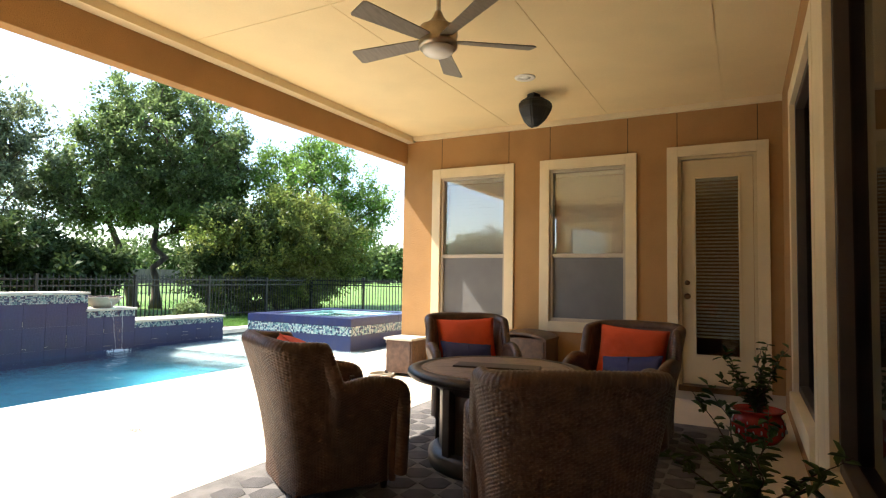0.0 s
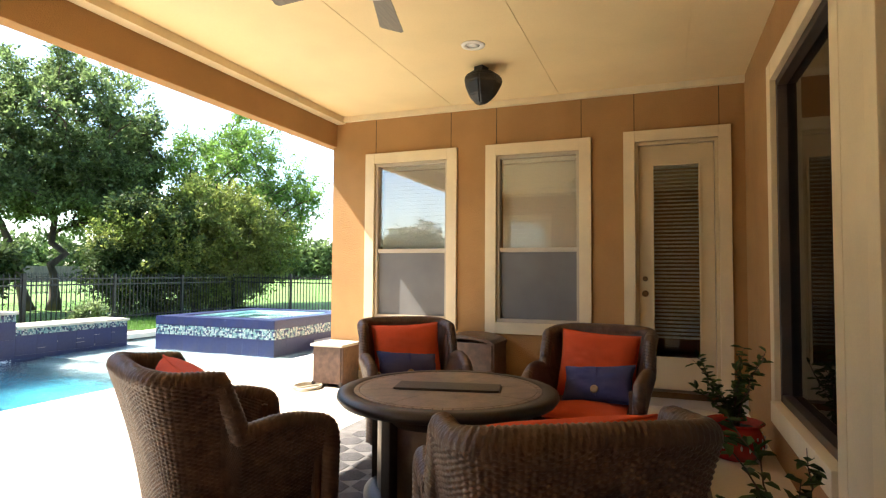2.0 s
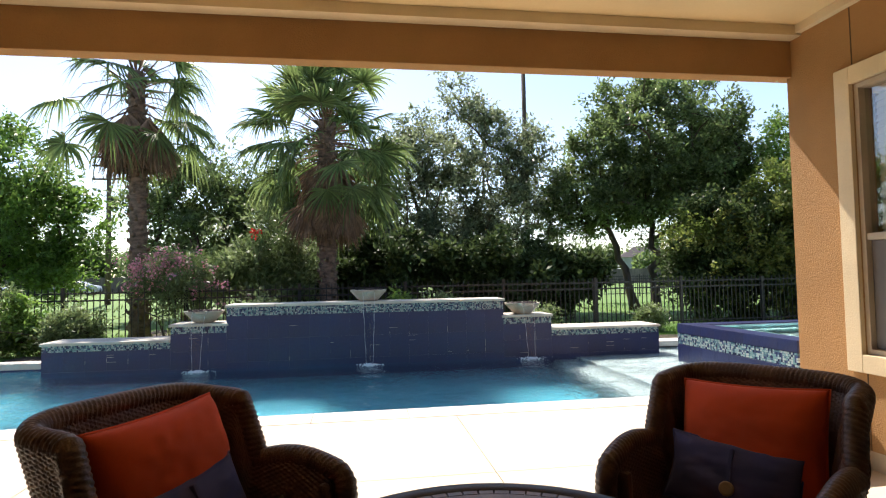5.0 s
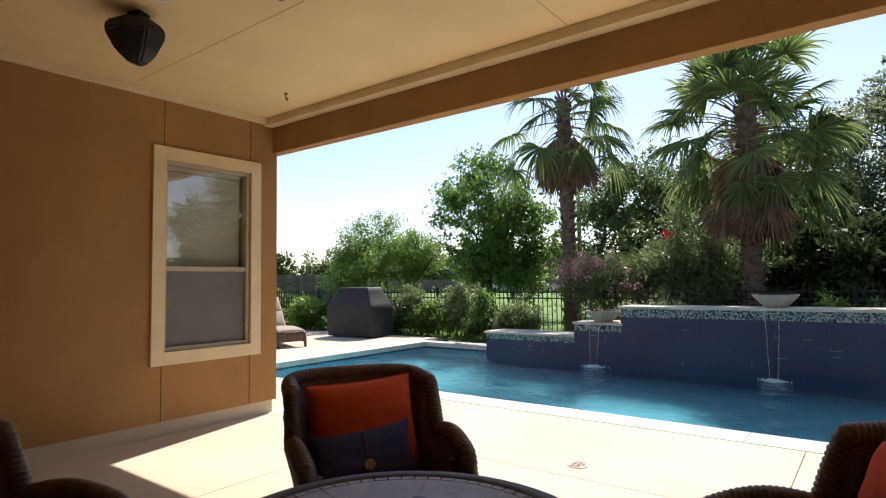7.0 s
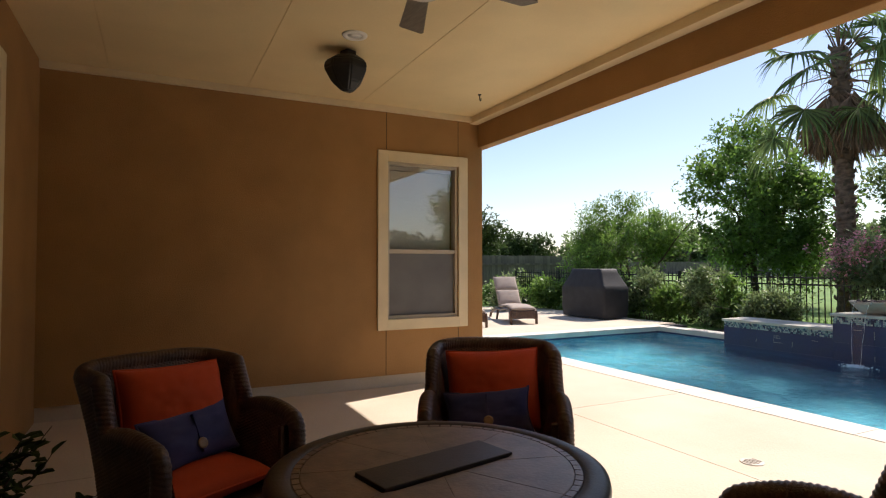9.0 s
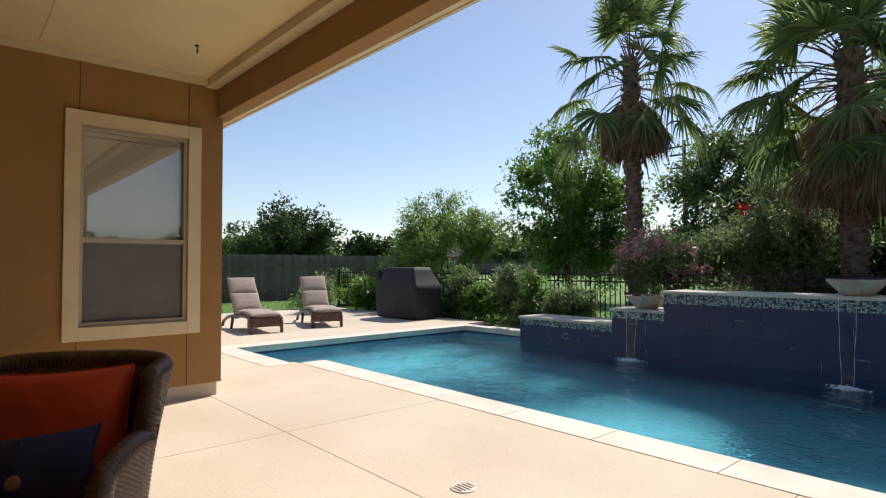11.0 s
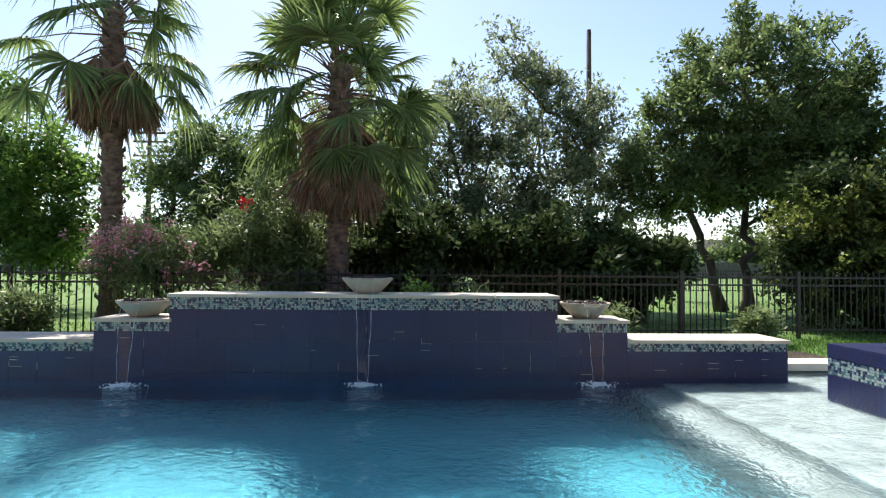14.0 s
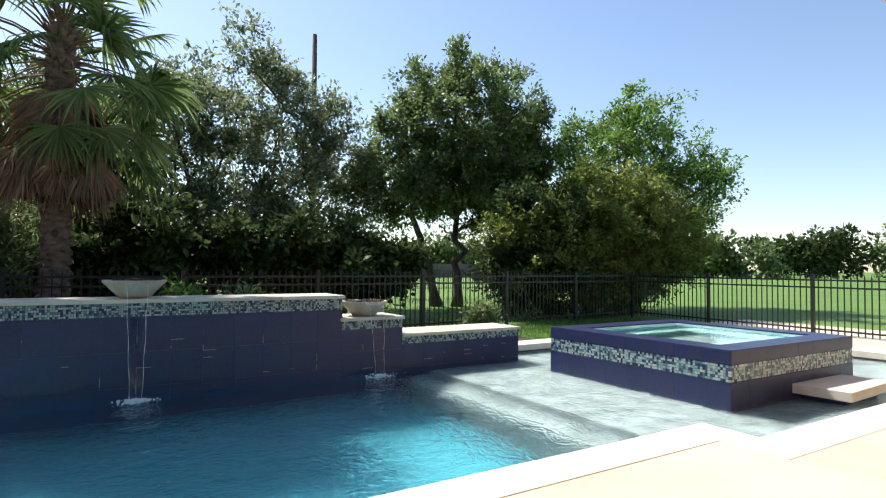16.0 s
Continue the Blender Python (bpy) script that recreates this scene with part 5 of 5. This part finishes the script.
tree("large_shrub", 11.6, 12.2, [(0, 0, .3, 0), (-.6, .1, -.7, 0), (.6, 0, .8, .1), (-.2, .3, -.1, .3)], [(0, 0, 2.5, 2.3, 1.3, 1.8, .5), (1.9, -.4, 2.2, 1.4, 1.1, 1.5, .25), (-2.1, .3, 1.6, 1.5, 1.1, 1.5, .25), (.3, .1, 1.1, 2.7, 1.0, .9, .25)], LEAF_OLIVE, "wide many-stemmed shrub with yellowing leaf tips behind the fence", 270, 200, .12, 15, "shrub", 22, .06, (.45, .85))
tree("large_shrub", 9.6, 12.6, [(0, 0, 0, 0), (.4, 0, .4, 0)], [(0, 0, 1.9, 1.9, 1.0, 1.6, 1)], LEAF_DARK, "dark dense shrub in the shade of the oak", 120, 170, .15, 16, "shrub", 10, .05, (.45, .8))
tree("pear_tree", -11.1, 16.9, [(0, 0, 0, 0)], [(0, 0, 3.9, 2.1, 2.0, 2.2, .6), (1.3, 0, 3.1, 1.3, 1.2, 1.5, .2), (.4, 0, 1.9, 2.2, 1.6, 1.2, .3)], LEAF_BRIGHT, "upright leafy tree beyond the lawn fence", 180, 135, .16, 17, trunk_r=.12)
tree("willow_shrub", -11.3, 11.3, [(0, 0, .5, 0), (.1, 0, -.6, .1), (0, .1, .1, 0), (.2, 0, .9, 0), (-.1, 0, -1.0, 0)], [(0, 0, 2.25, 1.75, 1.2, 1.25, .75), (-1.2, 0, 1.5, 1.0, .9, 1.0, .25)], LEAF_BRIGHT, "feathery light green shrub with many thin stems", 165, 165, .13, 18, "shrub", 26, .03, (.35, .65), 4.0)
tree("juniper_tree", -25.5, 13.0, [(0, 0, 0, 0)], [(0, 0, 2.3, 2.8, 2.4, 2.2, 1)], LEAF_DARK, "broad dark evergreen tree beyond the board fence", 135, 120, .2, 19, trunk_r=.15)
tree("oleander", -3.0, 11.9, [(0, 0, .2, 0), (.3, 0, .5, 0), (-.3, 0, -.6, 0), (0, .1, 0, .1)], [(0, 0, 1.7, 1.35, .8, 1.15, .7), (1.0, 0, 1.25, .9, .7, .95, .3)], LEAF_OLE, "tall green oleander bush with a red flower", 135, 105, .17, 20, "shrub", 16, .03, (.3, .55), 4.5)
tree("oleander", -4.25, 10.75, [(0, 0, .1, 0), (.2, 0, .3, 0), (-.2, 0, -.3, 0)], [(0, 0, 1.15, .75, .55, .75, 1)], LEAF_OLE, "pink-flowering oleander bush behind the stepped wall", 60, 97, .15, 21, "shrub", 10, .022, (.25, .45), 4.5)


def flowers(x, y, z, rx, rz, n, material, label, seed, size=.05):
    rng = random.Random(seed)
    f = thing("flower_cluster", pose(x, y, z), label, "flowers")
    cl = [(rng.gauss(0, rx), rng.gauss(0, rx * .6), rng.gauss(0, rz), .12) for _ in range(n)]
    leaf_cloud("petals", f, material, cl, 14, size, seed, long=1.2)


flowers(-4.35, 10.45, 1.62, .36, .14, 60, PINK, "pink oleander blossoms on a bush", 3)
flowers(-4.0, 10.5, 1.2, .5, .2, 30, PINK, "scattered pink oleander blossoms on a bush", 4)
flowers(-2.69, 10.75, 2.27, .02, .02, 3, RED, "single red blossom on an oleander bush", 5, .06)
flowers(-4.9, 10.4, 1.35, .14, .16, 22, PINK, "pink oleander blossoms low on a bush", 6)
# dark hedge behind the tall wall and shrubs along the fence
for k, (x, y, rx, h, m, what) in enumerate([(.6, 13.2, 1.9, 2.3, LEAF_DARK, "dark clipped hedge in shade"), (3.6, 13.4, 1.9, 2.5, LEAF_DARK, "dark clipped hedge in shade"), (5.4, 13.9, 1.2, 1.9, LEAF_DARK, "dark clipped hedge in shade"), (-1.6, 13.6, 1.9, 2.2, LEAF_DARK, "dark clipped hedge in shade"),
                                            (-6.1, 9.55, .38, .75, LEAF_OLE, "young oleander by the fence"), (-7.2, 9.6, .55, 1.15, LEAF_OLE, "young oleander by the fence"), (-8.4, 9.7, .5, .8, LEAF_BRIGHT, "leafy green shrub by the fence"), (-9.6, 9.9, .7, .9, LEAF_OAK, "leafy green shrub by the fence"), (-10.6, 9.8, .6, 1.25, LEAF_OLE, "young oleander by the fence"), (-9.0, 9.75, .45, 1.2, LEAF_OLE, "young oleander by the fence"), (-6.6, 9.7, .35, 1.0, LEAF_BRIGHT, "leafy green shrub by the fence"), (-7.8, 10.2, .5, 1.1, LEAF_OAK, "leafy green shrub by the fence"), (-5.7, 9.9, .35, .9, LEAF_OLE, "young oleander by the fence"), (-12.6, 9.4, 1.1, .85, LEAF_BRIGHT, "low clipped green shrub on the lawn"), (-14.4, 8.6, .9, .8, LEAF_BRIGHT, "low clipped green shrub on the lawn"), (-15.5, 10.6, 1.0, 1.0, LEAF_OAK, "leafy green shrub by the fence"), (-12.4, 7.6, .5, .95, LEAF_OLE, "spiky green shrub on the lawn behind the loungers"),
                                            (-2.2, 9.0, .3, 1.05, LEAF_OLE, "green bedding shrub behind the wall"), (1.0, 8.95, .25, 1.0, LEAF_OLE, "green bedding shrub behind the wall"), (.2, 9.0, .22, .98, LEAF_BRIGHT, "green bedding shrub behind the wall"), (5.9, 10.3, .3, .5, LEAF_OLE, "small rose bush by the fence"), (3.3, 9.9, .28, .55, LEAF_OLE, "small green bush by the fence")]):
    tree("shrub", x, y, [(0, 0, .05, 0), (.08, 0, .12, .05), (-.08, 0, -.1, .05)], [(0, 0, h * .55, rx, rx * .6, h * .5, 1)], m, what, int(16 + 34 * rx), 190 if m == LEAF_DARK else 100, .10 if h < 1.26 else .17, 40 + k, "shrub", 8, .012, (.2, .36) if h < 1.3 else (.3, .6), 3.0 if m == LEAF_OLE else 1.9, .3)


def fan_leaf(bm, base, tip_dir, size, rng, droop, tilt=0.0, narrow=1.0):
    """One palm fan: narrow folded blades spread from the end of the stalk, joined near it, their tips hanging."""
    d = tip_dir.normalized()
    side = d.cross(Vector((0, 0, 1)))
    side = side.normalized() if side.length > .05 else Vector((1, 0, 0))
    side = Matrix.Rotation(tilt, 3, d) @ side
    up = side.cross(d)
    n = 30
    for i in range(n):
        a = (i / (n - 1) - .5) * 4.1 * narrow
        L = size * (1 - .2 * abs(a) / 2) * rng.uniform(.8, 1.08)
        hang = droop * rng.uniform(.3, 2.0)
        a += rng.gauss(0, .03)
        w = d * math.cos(a) + side * math.sin(a)
        p = [base + w * (L * f) + up * (.16 * size * (math.cos(a) - .4) * f * (1 - .6 * f)) - Vector((0, 0, hang * size * max(0, f - .45) ** 2 * 2.0)) for f in (0, .35, .62, .82, 1)]
        t = w.cross(up).normalized()
        hw = [.004, size * .030 * narrow ** .5, size * .026, size * .015, .001]
        vs = [(bm.verts.new(q - t * k - up * k * .5), bm.verts.new(q + up * k * .4), bm.verts.new(q + t * k - up * k * .5)) for q, k in zip(p, hw)]
        for u, v in zip(vs, vs[1:]):
            bm.faces.new((u[0], u[1], v[1], v[0]))
            bm.faces.new((u[1], u[2], v[2], v[1]))


def fan_palm(x, y, top, skirt_low, trunk_r, spread, seed, label, green, lean=(0, 0)):
    rng = random.Random(seed)
    t = thing("fan_palm", pose(x, y, -.06), label, "palm tree", "fan palms")
    bm = bmesh.new()
    n = 46
    pts, rad = [], []
    for k in range(n + 1):
        f = k / n
        pts.append((lean[0] * f, lean[1] * f, top * f))
        rad.append(trunk_r * (1.35 - .35 * min(f * 5, 1)) * (1 + (.07 if k % 2 else -.05)) * rng.uniform(.96, 1.04))
    tube(bm, pts, rad, 14)
    part("trunk", bm, PALM_BARK, t, "ringed rough palm trunk")
    boots = bmesh.new()
    for k in range(int(top / .045)):
        z = .1 + k * .045
        f = z / top
        a = k * 2.4
        o = Vector((lean[0] * f, lean[1] * f, z))
        r = trunk_r * (1.0 if f > .2 else 1.2)
        w = Vector((math.cos(a), math.sin(a), 0))
        tube(boots, [o + w * r * .8, o + w * (r + .035) + Vector((0, 0, .05)), o + w * (r + .04) + Vector((0, 0, .11))], [.05, .035, .008], 5)
    b = part("leaf_base", boots, PALM_BARK, t, "old leaf bases on the trunk")
    b["kind"] = "stuff"
    c = Vector((lean[0], lean[1], top))
    live, dead, stalk = bmesh.new(), bmesh.new(), bmesh.new()
    for i in range(green):
        g = i / green
        a = i * 2.399 + rng.gauss(0, .25)
        el = 1.45 - 2.2 * g ** .9 + rng.gauss(0, .14)
        d = Vector((math.cos(a) * math.cos(el), math.sin(a) * math.cos(el), math.sin(el)))
        ln = spread * rng.uniform(.38, .72)
        s = c + Vector((0, 0, -.9 * g))
        e = s + d * ln - Vector((0, 0, .10 * ln * max(0, math.cos(el))))
        tube(stalk, [s, s.lerp(e, .5) + Vector((0, 0, .07)), e], [.022, .014, .009], 5)
        droop = rng.uniform(.02, .3) if el > .5 else rng.uniform(.25, .8)
        fan_leaf(live, e, d + Vector((0, 0, -.1 if el > .4 else -.5)), spread * rng.uniform(.34, .46), rng, droop, rng.gauss(0, .55))
    levels = max(1, int((top - skirt_low) / .16))
    for i in range(levels * 8):
        f = rng.random() ** .7
        z = top - .95 - f * (top - .95 - skirt_low - .62)
        a = rng.random() * 6.28
        w = Vector((math.cos(a), math.sin(a), 0))
        o = Vector((lean[0] * z / top, lean[1] * z / top, z))
        e = o + w * (trunk_r + rng.uniform(.04, .14 + .26 * f)) + Vector((0, 0, .05))
        fan_leaf(dead, e, w * rng.uniform(.05, .25 + .2 * f) + Vector((0, 0, -1)), rng.uniform(.5, .95), rng, .2, rng.gauss(0, .4), .42)
        tube(stalk, [o, o.lerp(e, .6) + Vector((0, 0, .06)), e], .012, 4)
    for i in range(green // 3):
        a, z = rng.random() * 6.28, top - rng.uniform(.2, .8)
        w = Vector((math.cos(a), math.sin(a), rng.uniform(-.5, .3)))
        o = Vector((lean[0], lean[1], z))
        ln = spread * rng.uniform(.3, .6)
        e = o + w * ln
        tube(stalk, [o, o.lerp(e, .5) + Vector((0, 0, .12)), e, e + w * ln * .2 - Vector((0, 0, .25)), e + w * ln * .24 - Vector((0, 0, .55))], [.012, .009, .006, .005, .002], 4)
    p = part("live_fronds", live, FROND, t, "green fan-shaped fronds")
    p["kind"] = "stuff"
    p = part("dead_fronds", dead, DEAD, t, "brown skirt of hanging dead fronds")
    p["kind"] = "stuff"
    p = part("leaf_stalk", stalk, DEAD, t)
    p["kind"] = "stuff"


fan_palm(-5.25, 11.45, 5.95, 3.75, .17, 2.15, 31, "tall fan palm with a brown skirt of dead fronds", 28, (-.12, .05))
fan_palm(-1.25, 11.35, 4.95, 2.15, .19, 2.15, 32, "stout fan palm with a deep skirt of dead fronds", 56, (0, .1))

# lawn blades near the fence, one object
rng = np.random.default_rng(5)


def turf(n, x0, x1, y0, y1, h):
    p = np.stack([rng.uniform(x0, x1, n), rng.uniform(y0, y1, n), np.full(n, -.06)], 1)
    a = rng.uniform(0, 6.28, n)
    w = np.stack([np.cos(a), np.sin(a), np.zeros(n)], 1) * .006
    t = p + np.stack([rng.normal(0, .02, n), rng.normal(0, .02, n), h * rng.uniform(.5, 1.2, n)], 1)
    return np.stack([p - w, p + w, t], 1).reshape(-1, 3)


v = np.concatenate([turf(26000, -14.5, 11, 9.1, 13.5, .06), turf(9000, 4.5, 11, 8.6, 11, .06), turf(16000, -6, 16, 13.5, 22, .07), turf(5000, -19, -14, 3, 12, .06)])
me = bpy.data.meshes.new("grass_blades")
k = len(v) // 3
me.vertices.add(3 * k)
me.vertices.foreach_set("co", v.ravel())
me.loops.add(3 * k)
me.loops.foreach_set("vertex_index", np.arange(3 * k))
me.polygons.add(k)
me.polygons.foreach_set("loop_start", np.arange(0, 3 * k, 3))
me.polygons.foreach_set("loop_total", np.full(k, 3))
me.update(calc_edges=True)
me.materials.append(mat("grass_blade", (0.10, 0.21, 0.03), 0.6, 0.1, 2, 20, 0.0, per_island=0.4, sub=0.4))
tagged(new("grass_blades", me), "short green grass blades on the lawn", "grass", "", "stuff")
structure("planting_bed", boxes((-6.5, 6.0, 8.25, 9.4, -.1, -.03), (-5.9, 2.4, 11.6, 14.6, -.1, -.045)), SOIL, "dark mulched planting bed", "bed")


# ---- the distance ----
def utility_pole(x, y, h, arms, label):
    p = thing("utility_pole", pose(x, y, -.06), label, "pole", "utility poles")
    part("pole", tube(bmesh.new(), [(0, 0, 0), (.02, 0, h * .5), (0, 0, h)], [.17, .14, .11], 10), BARK, p)
    for z in arms:
        part("crossarm", boxes((-.9, .9, -.05, .05, z, z + .1)), BARK, p)
        for u in (-.8, -.3, .3, .8):
            part("insulator", tube(bmesh.new(), [(u, 0, z + .1), (u, 0, z + .25)], [.05, .03], 6), FAR_WALL, p)
    part("transformer", tube(bmesh.new(), [(.3, 0, h * .62), (.3, 0, h * .70)], .2, 10), IRON, p)


utility_pole(8.5, 28.1, 12.8, (), "tall dark utility pole behind the trees")
utility_pole(-15.0, 34.0, 9.0, (7.3, 8.1, 8.6), "utility pole with crossarms and power lines")
for z in (8.3, 7.6, 6.9):
    w = thing("power_line", Matrix.Identity(4), "thin sagging overhead power line", "cable", "power lines")
    part("wire", tube(bmesh.new(), [(-15 + 23.5 * t, 34 - 5.9 * t, z + 1.6 * t - 2.4 * t * (1 - t)) for t in [k / 12 for k in range(13)]], .012, 5), IRON, w)


def far_house(x, y, turn, w, d, h, roof, wall, label):
    H = thing("house", pose(x, y, -.06, 0, 0, turn), label, "house", "distant houses")
    W = part("wall", boxes((-w / 2, w / 2, -d / 2, d / 2, 0, h)), wall, H)
    bm = bmesh.new()
    e = .5
    A = [bm.verts.new(p) for p in ((-w / 2 - e, -d / 2 - e, h), (w / 2 + e, -d / 2 - e, h), (w / 2 + e, d / 2 + e, h), (-w / 2 - e, d / 2 + e, h), (-w / 2 + d * .4, 0, h + roof), (w / 2 - d * .4, 0, h + roof))]
    for f in ((0, 1, 5, 4), (1, 2, 5), (2, 3, 4, 5), (3, 0, 4), (3, 2, 1, 0)):
        bm.faces.new([A[i] for i in f])
    part("roof", bm, FAR_ROOF, H)
    for lev in range(int(h // 2.7)):
        for k in range(4):
            u = -w / 2 + w * (k + .5) / 4
            win = part("window", boxes((u - .55, u + .55, -d / 2 - .03, -d / 2, .8 + lev * 2.8, 2.3 + lev * 2.8)), WHITE, H)
            part("pane", boxes((u - .47, u + .47, -d / 2 - .045, -d / 2 - .03, .88 + lev * 2.8, 2.22 + lev * 2.8)), FAR_GLASS, win)


far_house(62.0, 116.0, -20, 11, 8, 4.6, 2.4, FAR_WALL, "pale two-storey house across the lawn")
far_house(-62.0, 86.0, 25, 9, 8, 4.4, 2.2, FAR_WALL, "pale grey two-storey house beyond the road")
far_house(-74.0, 78.0, 30, 16, 10, 3.2, 3.6, FAR_BRICK, "brick house with a dark hipped roof beyond the road")
fw = thing("wood_fence", Matrix.Identity(4), "long dark board fence along the far road", "fence", "", "structure")
for i in range(75):
    o = part("panel", boxes((-1.0, 1.0, -.03, .03, -.06, 1.75), (-1.0, 1.0, -.05, -.03, .3, .4), (-1.0, 1.0, -.05, -.03, 1.3, 1.4)), WOOD_FENCE, fw) if i == 0 else new("panel", o.data)
    o.parent, o.location = fw, (-90 + i * 2.02, 68 - i * .05, 0)


def parked_car(x, y, turn, label):
    c = thing("parked_car", pose(x, y, -.06, 0, 0, turn), label, "car")
    bm = bmesh.new()
    side = [(-2.2, .35), (-2.25, .7), (-1.9, .85), (-1.2, .92), (-.5, 1.38), (.7, 1.42), (1.4, 1.02), (2.05, .95), (2.2, .65), (2.2, .35)]
    L, R = [bm.verts.new((x_, -.85 if z < 1 else -.68, z)) for x_, z in side], [bm.verts.new((x_, .85 if z < 1 else .68, z)) for x_, z in side]
    bm.faces.new(L)
    bm.faces.new(R[::-1])
    for i in range(len(side)):
        j = (i + 1) % len(side)
        bm.faces.new((L[i], R[i], R[j], L[j]))
    bmesh.ops.bevel(bm, geom=bm.edges[:], offset=.06, segments=2, affect="EDGES")
    part("body", bm, CAR, c)
    part("side_window", boxes((-.8, 1.0, -.80, -.79, .98, 1.3), (-.8, 1.0, .79, .80, .98, 1.3)), FAR_GLASS, c)
    for u in (-1.4, 1.4):
        for s in (-1, 1):
            wh = part("wheel", tube(bmesh.new(), [(u, s * .70, .33), (u, s * .88, .33)], .33, 18), BLACK, c)
            part("rim", tube(bmesh.new(), [(u, s * .88, .33), (u, s * .89, .33)], .2, 14), CAR, wh)


parked_car(-28.5, 60.0, 8, "silver car parked beyond the lawn fence")
parked_car(-37.0, 60.0, 8, "silver car parked beyond the lawn fence")
for k in range(30):
    bearing = radians(-112 + k * 8.0)
    rr = random.Random(70 + k)
    far = rr.uniform(95, 150) if k != 17 else 150
    h = rr.uniform(7, 11) * far / 110
    w = thing("far_woods", pose(far * math.sin(bearing), far * math.cos(bearing), -.06, 0, 0, -math.degrees(bearing)), "distant belt of green trees", "woods")
    leaf_cloud("foliage", w, (LEAF_OAK, LEAF_DARK, LEAF_OAK)[k % 3], blob(rr, 130, 0, 0, h * .42, 12, 3, h * .5, 1.2, 2.6, .2), 50, .95, 70 + k)
    w["kind"] = "stuff"

post = thing("garden_post", pose(11.9, 38.4, -.06), "thin post with a small pale box on the lawn", "post")
part("stake", boxes((-.05, .05, -.05, .05, 0, 1.55), bevel=.01), BARK, post)
part("box", boxes((-.16, .16, -.12, .12, 1.35, 1.85), bevel=.02), FAR_WALL, post)
